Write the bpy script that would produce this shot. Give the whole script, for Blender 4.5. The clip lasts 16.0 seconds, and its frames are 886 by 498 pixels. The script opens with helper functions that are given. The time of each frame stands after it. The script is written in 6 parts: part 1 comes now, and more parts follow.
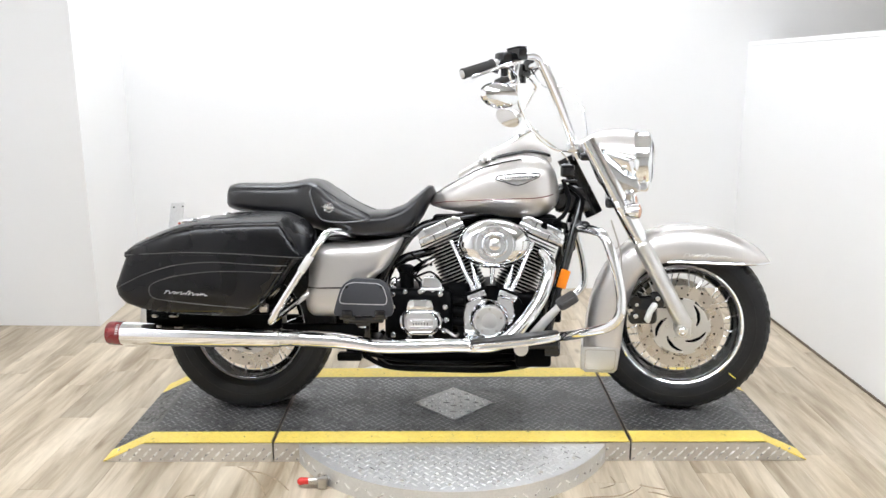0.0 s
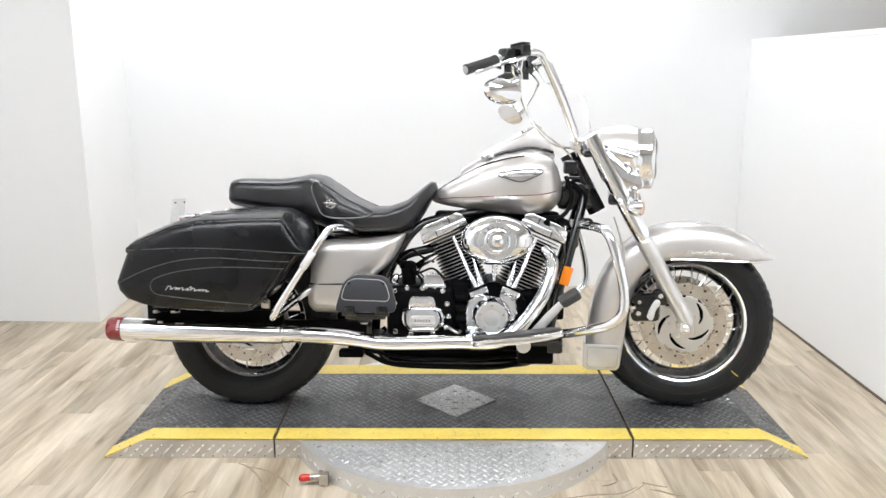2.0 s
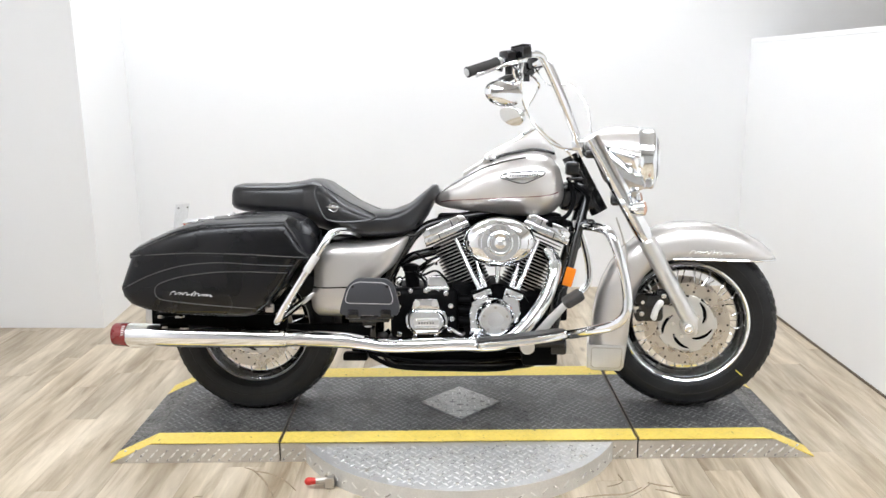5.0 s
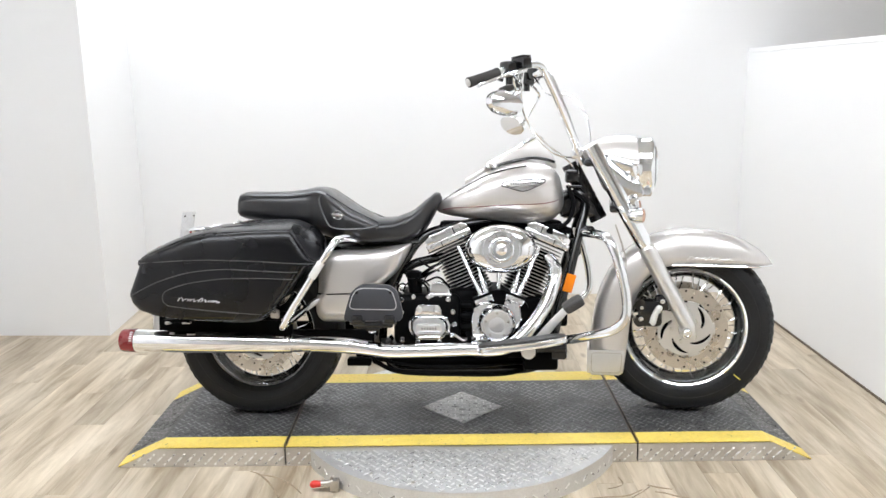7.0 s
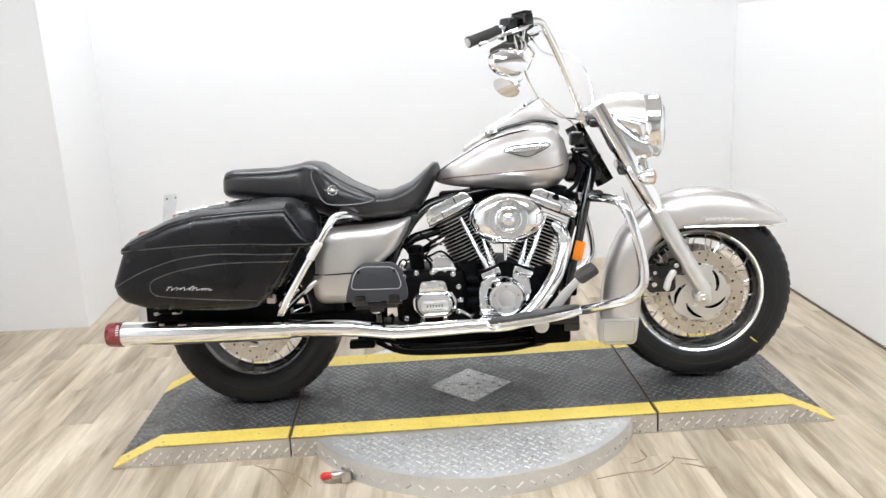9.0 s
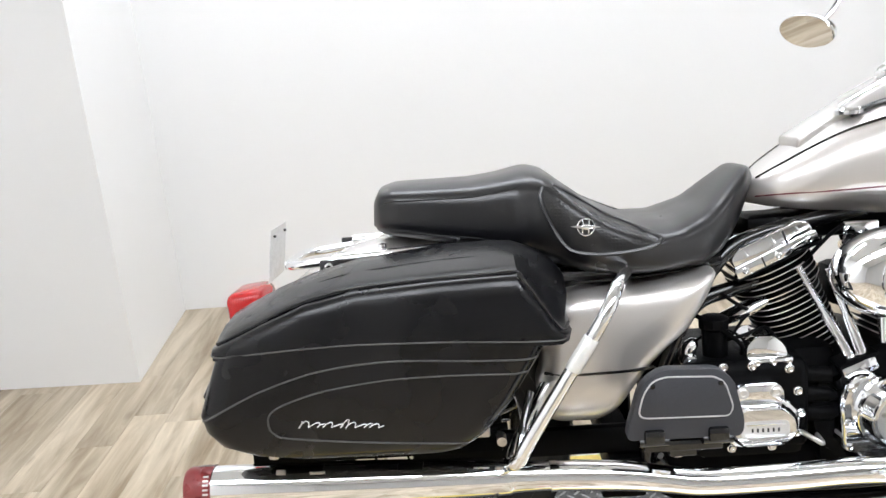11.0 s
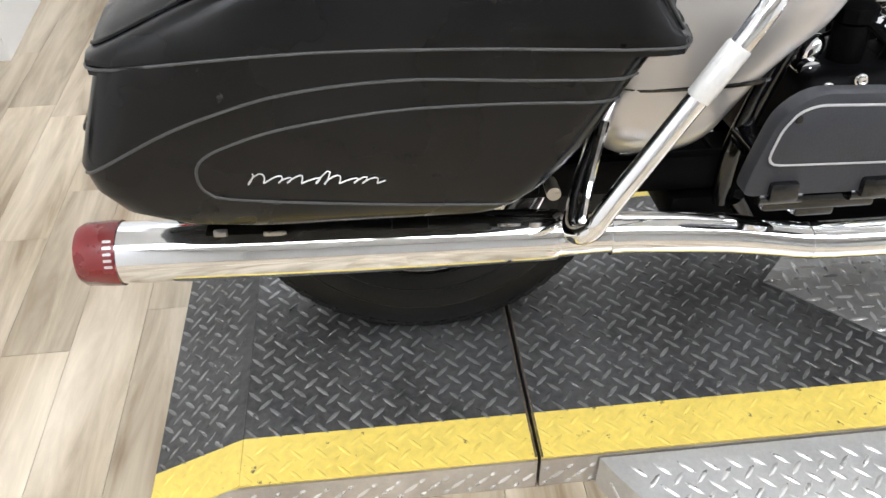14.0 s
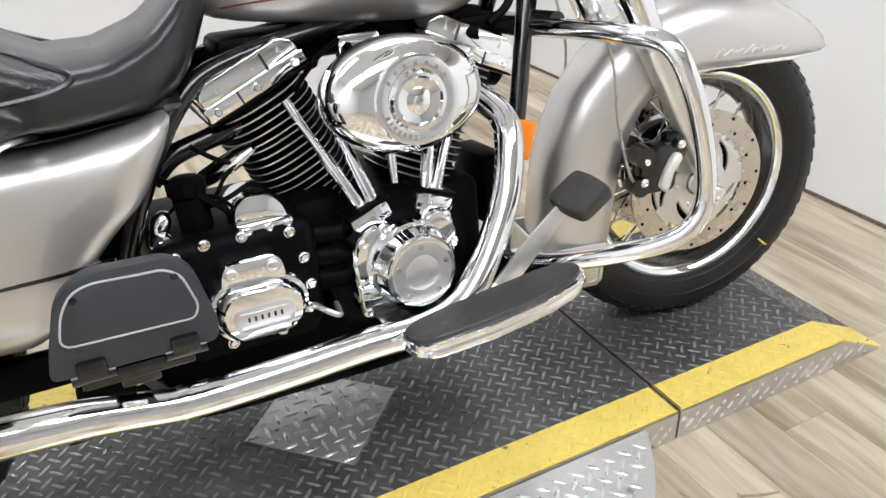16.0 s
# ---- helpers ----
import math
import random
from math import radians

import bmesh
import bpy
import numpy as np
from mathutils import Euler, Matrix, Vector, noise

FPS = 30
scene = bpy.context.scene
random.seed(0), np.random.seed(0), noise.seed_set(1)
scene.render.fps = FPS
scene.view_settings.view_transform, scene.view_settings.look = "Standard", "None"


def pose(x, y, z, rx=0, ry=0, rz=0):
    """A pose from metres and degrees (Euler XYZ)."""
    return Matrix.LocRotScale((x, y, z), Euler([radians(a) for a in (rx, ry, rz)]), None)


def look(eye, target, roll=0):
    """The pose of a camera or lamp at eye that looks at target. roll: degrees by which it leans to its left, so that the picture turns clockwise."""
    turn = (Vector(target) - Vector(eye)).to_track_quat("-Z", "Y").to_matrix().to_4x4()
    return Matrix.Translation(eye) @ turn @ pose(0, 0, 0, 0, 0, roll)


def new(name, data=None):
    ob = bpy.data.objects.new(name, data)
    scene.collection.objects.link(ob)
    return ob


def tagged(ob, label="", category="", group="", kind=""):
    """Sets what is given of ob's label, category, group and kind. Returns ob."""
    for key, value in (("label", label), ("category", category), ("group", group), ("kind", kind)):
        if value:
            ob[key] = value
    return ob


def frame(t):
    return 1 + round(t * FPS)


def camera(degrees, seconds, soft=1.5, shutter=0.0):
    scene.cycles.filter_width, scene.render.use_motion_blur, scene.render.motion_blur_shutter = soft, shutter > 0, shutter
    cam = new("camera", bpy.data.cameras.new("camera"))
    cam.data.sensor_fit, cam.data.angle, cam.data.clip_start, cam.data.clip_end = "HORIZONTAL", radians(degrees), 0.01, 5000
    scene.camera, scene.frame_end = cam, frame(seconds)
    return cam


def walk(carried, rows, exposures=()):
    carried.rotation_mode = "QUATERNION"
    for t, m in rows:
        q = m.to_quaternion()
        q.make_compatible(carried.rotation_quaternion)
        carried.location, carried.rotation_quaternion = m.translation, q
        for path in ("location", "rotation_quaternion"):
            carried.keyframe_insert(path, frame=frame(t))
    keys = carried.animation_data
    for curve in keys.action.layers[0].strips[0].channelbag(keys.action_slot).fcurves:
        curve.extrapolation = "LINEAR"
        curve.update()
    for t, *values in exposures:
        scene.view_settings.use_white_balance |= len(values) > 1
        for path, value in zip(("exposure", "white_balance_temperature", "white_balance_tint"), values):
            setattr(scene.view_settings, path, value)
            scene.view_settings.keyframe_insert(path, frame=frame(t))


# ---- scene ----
cam = camera(57.4, 16.0)
PATH = [
    (0, (0.747, -2.959, 1.339), (0.742, -1.007, 0.904), -0.2),
    (0.5, (0.733, -2.958, 1.331), (0.731, -1.008, 0.891), -0.1),
    (1, (0.741, -2.953, 1.339), (0.731, -1.003, 0.897), -0.3),
    (1.5, (0.742, -2.954, 1.340), (0.730, -1.003, 0.900), -0.1),
    (2, (0.737, -2.951, 1.332), (0.733, -1.000, 0.892), 0.0),
    (2.5, (0.737, -2.946, 1.339), (0.729, -0.997, 0.890), 0.0),
    (3, (0.734, -2.946, 1.335), (0.724, -0.997, 0.884), -0.3),
    (3.5, (0.732, -2.945, 1.335), (0.719, -0.997, 0.883), -0.4),
    (4, (0.739, -2.945, 1.338), (0.725, -0.994, 0.896), -0.5),
    (6.5, (0.723, -2.999, 1.326), (0.720, -1.045, 0.899), -0.8),
    (7, (0.729, -3.009, 1.336), (0.718, -1.052, 0.924), -0.8),
    (7.5, (0.723, -3.004, 1.336), (0.717, -1.050, 0.912), -0.8),
    (8, (0.721, -2.996, 1.328), (0.725, -1.042, 0.902), -0.8),
    (8.5, (0.699, -2.950, 1.333), (0.716, -1.007, 0.859), 0.3),
    (9, (0.612, -2.850, 1.323), (0.674, -0.912, 0.831), -3.0),
    (9.5, (0.511, -2.581, 1.284), (0.389, -0.646, 0.794), -2.8),
    (10, (0.354, -2.250, 1.296), (0.082, -0.346, 0.748), -1.9),
    (10.2, (0.287, -2.117, 1.289), (0.071, -0.208, 0.736), -2.4),
    (12.3, (-0.041, -1.021, 1.287), (0.018, 0.808, 0.481), -4.4),
    (12.5, (-0.038, -1.014, 1.270), (0.025, 0.793, 0.413), -3.8),
    (13, (-0.047, -1.006, 1.218), (0.021, 0.711, 0.197), -2.0),
    (13.5, (-0.050, -1.015, 1.161), (0.040, 0.585, -0.036), -1.0),
    (14, (-0.050, -1.047, 1.116), (0.076, 0.447, -0.208), -1.3),
    (14.5, (-0.034, -1.085, 1.120), (0.251, 0.467, -0.108), -2.1),
    (15, (0.042, -1.112, 1.133), (0.663, 0.381, -0.043), -0.1),
    (15.5, (0.206, -1.144, 1.152), (0.952, 0.321, 0.014), -3.3),
    (16, (0.430, -1.220, 1.129), (1.236, 0.3215, 0.1425), -1.2),
]
walk(cam, [(t, look(eye, target, roll)) for t, eye, target, roll in PATH], ((0, 0.0), (4.2, -0.04), (10.2, -0.06), (12.3, -0.02), (13.0, -0.04), (14.0, -0.07), (15.0, -0.25), (15.5, -0.25), (16, -0.20)))

# ---- light ----
world = bpy.data.worlds.new("world")
scene.world = world
world.use_nodes = True
world.node_tree.nodes["Background"].inputs[0].default_value = (0.9, 0.95, 1.0, 1)
world.node_tree.nodes["Background"].inputs[1].default_value = 0.05
PANEL_GLOW = 10.6


# ---- materials ----
def tree_of(name):
    m = bpy.data.materials.new(name)
    m.use_nodes = True
    t = m.node_tree
    return m, t, t.nodes["Principled BSDF"]


def node(t, kind, **values):
    n = t.nodes.new(kind)
    for key, value in values.items():
        n.inputs[key].default_value = value
    return n


def surface(name, colour, rough=0.5, metal=0.0, vary=0.15, scale=6.0, fine=120.0, bump=0.05, bump_size=0.002,
            rough_vary=0.1, coat=0.0, stretch=(1, 1, 1), spec=0.5, each=0.0, specks=None):
    """A plain surface with blotches at one scale, grain at another, uneven gloss and fine relief."""
    m, t, b = tree_of(name)
    link = t.links.new
    co = node(t, "ShaderNodeTexCoord")
    mp = node(t, "ShaderNodeMapping", Scale=stretch)
    link(co.outputs["Object"], mp.inputs["Vector"])
    big = node(t, "ShaderNodeTexNoise", Scale=scale, Detail=4.0, Roughness=0.6)
    small = node(t, "ShaderNodeTexNoise", Scale=fine, Detail=3.0, Roughness=0.6)
    link(mp.outputs[0], big.inputs["Vector"])
    link(mp.outputs[0], small.inputs["Vector"])
    add = node(t, "ShaderNodeMath")
    add.operation = "ADD"
    link(big.outputs["Fac"], add.inputs[0])
    link(small.outputs["Fac"], add.inputs[1])
    ramp = node(t, "ShaderNodeMapRange")
    ramp.inputs["From Min"].default_value, ramp.inputs["From Max"].default_value = 0.6, 1.4
    ramp.inputs["To Min"].default_value, ramp.inputs["To Max"].default_value = 1 - vary, 1 + vary
    link(add.outputs[0], ramp.inputs["Value"])
    hsv = node(t, "ShaderNodeHueSaturation", Color=(*colour, 1))
    value = ramp.outputs[0]
    if each:
        info = node(t, "ShaderNodeObjectInfo")
        own = node(t, "ShaderNodeMapRange")
        own.inputs["To Min"].default_value, own.inputs["To Max"].default_value = 1 - each, 1 + each
        link(info.outputs["Random"], own.inputs["Value"])
        both = node(t, "ShaderNodeMath")
        both.operation = "MULTIPLY"
        link(value, both.inputs[0])
        link(own.outputs[0], both.inputs[1])
        value = both.outputs[0]
    link(value, hsv.inputs["Value"])
    if specks:
        spots = node(t, "ShaderNodeTexNoise", Scale=38.0, Detail=5.0, Roughness=0.6)
        link(co.outputs["Object"], spots.inputs["Vector"])
        cut = node(t, "ShaderNodeMapRange")
        cut.inputs["From Min"].default_value, cut.inputs["From Max"].default_value = 0.655, 0.70
        link(spots.outputs["Fac"], cut.inputs["Value"])
        worn = node(t, "ShaderNodeMix")
        worn.data_type = "RGBA"
        worn.inputs[7].default_value = (*specks, 1)
        link(cut.outputs[0], worn.inputs[0])
        link(hsv.outputs[0], worn.inputs[6])
        link(worn.outputs[2], b.inputs["Base Color"])
    else:
        link(hsv.outputs[0], b.inputs["Base Color"])
    rr = node(t, "ShaderNodeMapRange")
    rr.inputs["From Min"].default_value, rr.inputs["From Max"].default_value = 0.3, 0.7
    rr.inputs["To Min"].default_value, rr.inputs["To Max"].default_value = max(0.01, rough - rough_vary), min(1, rough + rough_vary)
    link(big.outputs["Fac"], rr.inputs["Value"])
    link(rr.outputs[0], b.inputs["Roughness"])
    b.inputs["Metallic"].default_value = metal
    b.inputs["Coat Weight"].default_value = coat
    b.inputs["Coat Roughness"].default_value = 0.04
    b.inputs["Specular IOR Level"].default_value = spec
    if bump:
        bp = node(t, "ShaderNodeBump", Strength=bump, Distance=bump_size)
        link(small.outputs["Fac"], bp.inputs["Height"])
        link(bp.outputs[0], b.inputs["Normal"])
    return m


def leather(name, colour, spec=0.25, weave=False, rough=0.25, worn=False):
    """Black leatherette: pebbled grain, scuffs and a dull sheen."""
    m, t, b = tree_of(name)
    link = t.links.new
    co = node(t, "ShaderNodeTexCoord")
    cells = node(t, "ShaderNodeTexVoronoi", Scale=420.0)
    scuff = node(t, "ShaderNodeTexNoise", Scale=7.0, Detail=4.0, Roughness=0.5)
    for n in (cells, scuff):
        link(co.outputs["Object"], n.inputs["Vector"])
    ramp = node(t, "ShaderNodeValToRGB")
    ramp.color_ramp.elements[0].position, ramp.color_ramp.elements[1].position = 0.35, 0.85
    ramp.color_ramp.elements[0].color = (*colour, 1)
    ramp.color_ramp.elements[1].color = (*[c * 1.8 + 0.001 for c in colour], 1)
    link(scuff.outputs["Fac"], ramp.inputs["Fac"])
    colour_out = ramp.outputs[0]
    if worn:
        flecks = node(t, "ShaderNodeTexNoise", Scale=46.0, Detail=6.0, Roughness=0.62)
        where = node(t, "ShaderNodeTexNoise", Scale=9.0, Detail=2.0)
        for n in (flecks, where):
            link(co.outputs["Object"], n.inputs["Vector"])
        both = node(t, "ShaderNodeMath")
        both.operation = "ADD"
        link(flecks.outputs["Fac"], both.inputs[0])
        link(where.outputs["Fac"], both.inputs[1])
        cut = node(t, "ShaderNodeMapRange")
        cut.inputs["From Min"].default_value, cut.inputs["From Max"].default_value = 1.29, 1.42
        link(both.outputs[0], cut.inputs["Value"])
        scraped = node(t, "ShaderNodeMix")
        scraped.data_type = "RGBA"
        scraped.inputs[7].default_value = (0.040, 0.039, 0.037, 1)
        link(cut.outputs[0], scraped.inputs[0])
        link(colour_out, scraped.inputs[6])
        colour_out = scraped.outputs[2]
    link(colour_out, b.inputs["Base Color"])
    rr = node(t, "ShaderNodeMapRange")
    rr.inputs["From Min"].default_value, rr.inputs["From Max"].default_value = 0.3, 0.7
    rr.inputs["To Min"].default_value, rr.inputs["To Max"].default_value = rough - (0.06 if worn else 0.03), rough + (0.16 if worn else 0.05)
    link(scuff.outputs["Fac"], rr.inputs["Value"])
    link(rr.outputs[0], b.inputs["Roughness"])
    b.inputs["Specular IOR Level"].default_value = spec
    if weave:
        cells.distance = "CHEBYCHEV"
        cells.inputs["Scale"].default_value = 150.0
        cells.inputs["Randomness"].default_value = 0.15
    bp = node(t, "ShaderNodeBump", Strength=0.7 if weave else 0.08, Distance=0.0012 if weave else 0.0005)
    link(cells.outputs["Distance"], bp.inputs["Height"])
    link(bp.outputs[0], b.inputs["Normal"])
    return m


def plank_wood():
    """Pale grey-brown vinyl oak, its grain along the plank, each plank with a tone of its own."""
    m, t, b = tree_of("plank_wood")
    link = t.links.new
    co, info = node(t, "ShaderNodeTexCoord"), node(t, "ShaderNodeObjectInfo")
    shift = node(t, "ShaderNodeVectorMath")
    shift.operation = "SCALE"
    shift.inputs[0].default_value = (13.7, 7.1, 3.3)
    link(info.outputs["Random"], shift.inputs["Scale"])
    put = node(t, "ShaderNodeVectorMath")
    put.operation = "ADD"
    link(co.outputs["Object"], put.inputs[0])
    link(shift.outputs[0], put.inputs[1])
    long_ = node(t, "ShaderNodeMapping", Scale=(9.5, 0.95, 1))
    link(put.outputs[0], long_.inputs["Vector"])
    grain = node(t, "ShaderNodeTexNoise", Scale=2.2, Detail=7.0, Roughness=0.62, Distortion=0.8)
    link(long_.outputs[0], grain.inputs["Vector"])
    wide = node(t, "ShaderNodeMapping", Scale=(5.5, 0.9, 1))
    link(put.outputs[0], wide.inputs["Vector"])
    cloud = node(t, "ShaderNodeTexNoise", Scale=1.6, Detail=3.0)
    link(wide.outputs[0], cloud.inputs["Vector"])
    ramp = node(t, "ShaderNodeValToRGB")
    e = ramp.color_ramp.elements
    e[0].position, e[0].color = 0.345, (0.240, 0.182, 0.118, 1)
    e[1].position, e[1].color = 0.675, (0.71, 0.63, 0.51, 1)
    mid = ramp.color_ramp.elements.new(0.5)
    mid.color = (0.475, 0.405, 0.307, 1)
    mix = node(t, "ShaderNodeMix")
    mix.data_type = "FLOAT"
    mix.inputs[0].default_value = 0.5
    link(grain.outputs["Fac"], mix.inputs[2])
    link(cloud.outputs["Fac"], mix.inputs[3])
    link(mix.outputs[0], ramp.inputs["Fac"])
    tone = node(t, "ShaderNodeMapRange")
    tone.inputs["To Min"].default_value, tone.inputs["To Max"].default_value = 0.86, 1.12
    link(info.outputs["Random"], tone.inputs["Value"])
    hsv = node(t, "ShaderNodeHueSaturation", Saturation=1.08)
    link(tone.outputs[0], hsv.inputs["Value"])
    link(ramp.outputs[0], hsv.inputs["Color"])
    knots = node(t, "ShaderNodeTexVoronoi", Scale=1.0)
    kmap = node(t, "ShaderNodeMapping", Scale=(7, 2.6, 1))
    link(put.outputs[0], kmap.inputs["Vector"])
    link(kmap.outputs[0], knots.inputs["Vector"])
    kr = node(t, "ShaderNodeMapRange")
    kr.inputs["From Min"].default_value, kr.inputs["From Max"].default_value = 0.03, 0.12
    kr.inputs["To Min"].default_value, kr.inputs["To Max"].default_value = 0.45, 1.0
    link(knots.outputs["Distance"], kr.inputs["Value"])
    dark = node(t, "ShaderNodeMix")
    dark.data_type = "RGBA"
    dark.inputs[6].default_value = (0.16, 0.11, 0.07, 1)
    link(kr.outputs[0], dark.inputs[0])
    link(hsv.outputs[0], dark.inputs[7])
    link(dark.outputs[2], b.inputs["Base Color"])
    b.inputs["Roughness"].default_value = 0.42
    bp = node(t, "ShaderNodeBump", Strength=0.15, Distance=0.001)
    link(grain.outputs["Fac"], bp.inputs["Height"])
    link(bp.outputs[0], b.inputs["Normal"])
    return m


def lamp_lens(name, colour, rough=0.12):
    m, t, b = tree_of(name)
    co = node(t, "ShaderNodeTexCoord")
    w = node(t, "ShaderNodeTexWave", Scale=60.0)
    t.links.new(co.outputs["Object"], w.inputs["Vector"])
    bp = node(t, "ShaderNodeBump", Strength=0.2, Distance=0.001)
    t.links.new(w.outputs["Fac"], bp.inputs["Height"])
    t.links.new(bp.outputs[0], b.inputs["Normal"])
    b.inputs["Base Color"].default_value = (*colour, 1)
    b.inputs["Roughness"].default_value = rough
    b.inputs["Coat Weight"].default_value = 0.15
    return m


def glowing(name, colour, strength):
    m, t, b = tree_of(name)
    b.inputs["Base Color"].default_value = (0.9, 0.9, 0.9, 1)
    b.inputs["Emission Color"].default_value = (*colour, 1)
    b.inputs["Emission Strength"].default_value = strength
    return m


def clear_glass(name):
    m, t, b = tree_of(name)
    b.inputs["Base Color"].default_value = (0.98, 0.99, 1, 1)
    b.inputs["Roughness"].default_value = 0.03
    b.inputs["Transmission Weight"].default_value = 1.0
    b.inputs["IOR"].default_value = 1.45
    return m


WALL = surface("wall_paint", (0.83, 0.83, 0.825), 0.62, vary=0.012, scale=1.3, fine=260, bump=0.10, bump_size=0.0012, rough_vary=0.05)
WALL_DARK = surface("reflection_grey", (0.55, 0.545, 0.53), 0.7, vary=0.06, scale=1.1, fine=200, bump=0.08)
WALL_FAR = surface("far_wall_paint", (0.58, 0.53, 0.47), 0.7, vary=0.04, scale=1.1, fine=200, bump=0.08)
CEILING = surface("ceiling_tile", (0.8, 0.8, 0.79), 0.85, vary=0.05, scale=4, fine=300, bump=0.2)
PLANK = plank_wood()
SLAB = surface("floor_slab", (0.36, 0.285, 0.195), 0.8, vary=0.2)
CHROME = surface("chrome", (0.915, 0.93, 0.95), 0.055, 1.0, vary=0.03, scale=14, fine=300, bump=0.015, bump_size=0.001, rough_vary=0.025)
SATIN = surface("satin_aluminium", (0.73, 0.725, 0.71), 0.36, 0.85, vary=0.08, scale=20, fine=400, bump=0.05, rough_vary=0.08)
# Darker chrome: the shade inside the rim is put into its colour.
SHADE_CHROME = surface("shade_toned_rim_well", (0.26, 0.255, 0.25), 0.16, 1.0, vary=0.1, scale=14, fine=300, bump=0.02, rough_vary=0.05)
DISC_STEEL = surface("disc_steel", (0.62, 0.575, 0.51), 0.30, 0.95, vary=0.08, scale=24, fine=300, bump=0.05)
CHALK = surface("yellow_chalk", (0.75, 0.62, 0.10), 0.8, vary=0.2, scale=60)
STEEL = surface("brushed_steel", (0.56, 0.53, 0.49), 0.34, 1.0, vary=0.12, scale=24, fine=300, bump=0.08, stretch=(1, 1, 4))
SILVER = surface("silver_paint", (0.665, 0.640, 0.618), 0.355, 0.77, vary=0.035, scale=3, fine=900, bump=0.02, bump_size=0.0005, rough_vary=0.04, coat=0.9)
BLACK_GLOSS = surface("black_enamel", (0.003, 0.003, 0.0035), 0.18, vary=0.3, scale=9, bump=0.02, rough_vary=0.08, coat=0.4)
BLACK = surface("black_wrinkle_coat", (0.0024, 0.0024, 0.0027), 0.48, vary=0.35, scale=18, fine=500, bump=0.35, bump_size=0.0008, spec=0.06)
RUBBER = surface("tyre_rubber", (0.0125, 0.0128, 0.0135), 0.40, vary=0.5, scale=11, fine=240, bump=0.25, bump_size=0.0012, rough_vary=0.12, spec=0.30)
PAD = surface("ribbed_rubber", (0.024, 0.023, 0.022), 0.6, vary=0.3, scale=22, fine=300, bump=0.3, bump_size=0.001)
BOARD_PAD = surface("worn_board_rubber", (0.032, 0.030, 0.028), 0.5, vary=0.6, scale=13, fine=160, bump=0.3, bump_size=0.001, stretch=(0.5, 2, 1), specks=(0.085, 0.075, 0.065))
GREY_PAD = surface("board_rubber", (0.029, 0.031, 0.037), 0.5, vary=0.2, scale=20, fine=400, bump=0.2)
LEATHER = leather("black_leather", (0.0024, 0.0025, 0.0034), 0.66, rough=0.29)
WEAVE = leather("woven_black_leather", (0.0026, 0.0026, 0.0030), 0.6, True, 0.32)
BAG_LEATHER = leather("scuffed_black_leather", (0.0015, 0.0016, 0.0023), 0.40, rough=0.22, worn=True)
STITCH = surface("grey_piping", (0.062, 0.062, 0.062), 0.5, vary=0.4, scale=60, fine=900, bump=0.3)
BOARD_LINE = surface("grey_board_trim", (0.42, 0.42, 0.42), 0.4, vary=0.1)
# Darker base, so that the plate's lugs stand out.
DULL_PLATE = surface("darker_tread_plate", (0.50, 0.50, 0.49), 0.38, 0.6, vary=0.15, scale=10, fine=130, bump=0.12, bump_size=0.001, rough_vary=0.08)
TREAD = surface("black_tread_plate", (0.078, 0.078, 0.078), 0.42, 0.25, vary=0.7, scale=5, fine=70, bump=0.2, bump_size=0.0015, rough_vary=0.12, specks=(0.17, 0.165, 0.16))
LUG = surface("worn_tread_lug", (0.265, 0.265, 0.263), 0.30, 0.60, vary=0.6, scale=9, fine=60, bump=0.1, rough_vary=0.12)
PLATE = surface("bright_tread_plate", (0.66, 0.66, 0.65), 0.40, 0.58, vary=0.12, scale=8, fine=130, bump=0.12, bump_size=0.001, rough_vary=0.1)
PLATE_LUG = surface("bright_tread_lug", (0.81, 0.81, 0.80), 0.29, 0.62, vary=0.1, scale=30, rough_vary=0.08)
# Worn steel of the ramp lips; also paints the gap's shade below the partition.
EDGE_AND_GAP = surface("worn_edge_steel_and_gap_shade", (0.20, 0.16, 0.125), 0.45, 0.6, vary=0.7, scale=25, fine=90, bump=0.2)
# Tan of the reflected floor is put into the skirt's colour.
SKIRT = surface("floor_tinted_tread_plate", (0.60, 0.575, 0.54), 0.36, 0.75, vary=0.12, scale=8, fine=130, bump=0.12, bump_size=0.001, rough_vary=0.1)
YELLOW = surface("yellow_safety_paint", (0.82, 0.63, 0.14), 0.42, vary=0.14, scale=12, fine=80, bump=0.2, bump_size=0.001, specks=(0.16, 0.12, 0.04))
RED_CAP = surface("dark_red_rubber", (0.20, 0.018, 0.020), 0.26, vary=0.15, scale=20, bump=0.05, coat=0.3)
RED_LENS = lamp_lens("red_lens", (0.46, 0.006, 0.007))
AMBER = lamp_lens("amber_lens", (0.95, 0.26, 0.01), 0.25)
SMOKE = lamp_lens("clear_amber_lens", (0.62, 0.40, 0.30), 0.1)
MARK = surface("pale_lettering", (0.75, 0.75, 0.73), 0.35, 0.3, vary=0.06)
DARK_MARK = surface("dark_lettering", (0.03, 0.03, 0.03), 0.4, vary=0.1)
MAROON = surface("maroon_pinstripe", (0.13, 0.02, 0.03), 0.3, vary=0.1)
GLASS = clear_glass("headlamp_glass")
MIRROR = surface("mirror_glass", (0.9, 0.9, 0.9), 0.02, 1.0, vary=0.0, bump=0, rough_vary=0.005)
ZINC = surface("zinc_plate", (0.80, 0.81, 0.82), 0.40, 0.8, vary=0.15, scale=18, rough_vary=0.1)
PANEL = glowing("light_diffuser", (0.932, 0.968, 1.04), PANEL_GLOW)
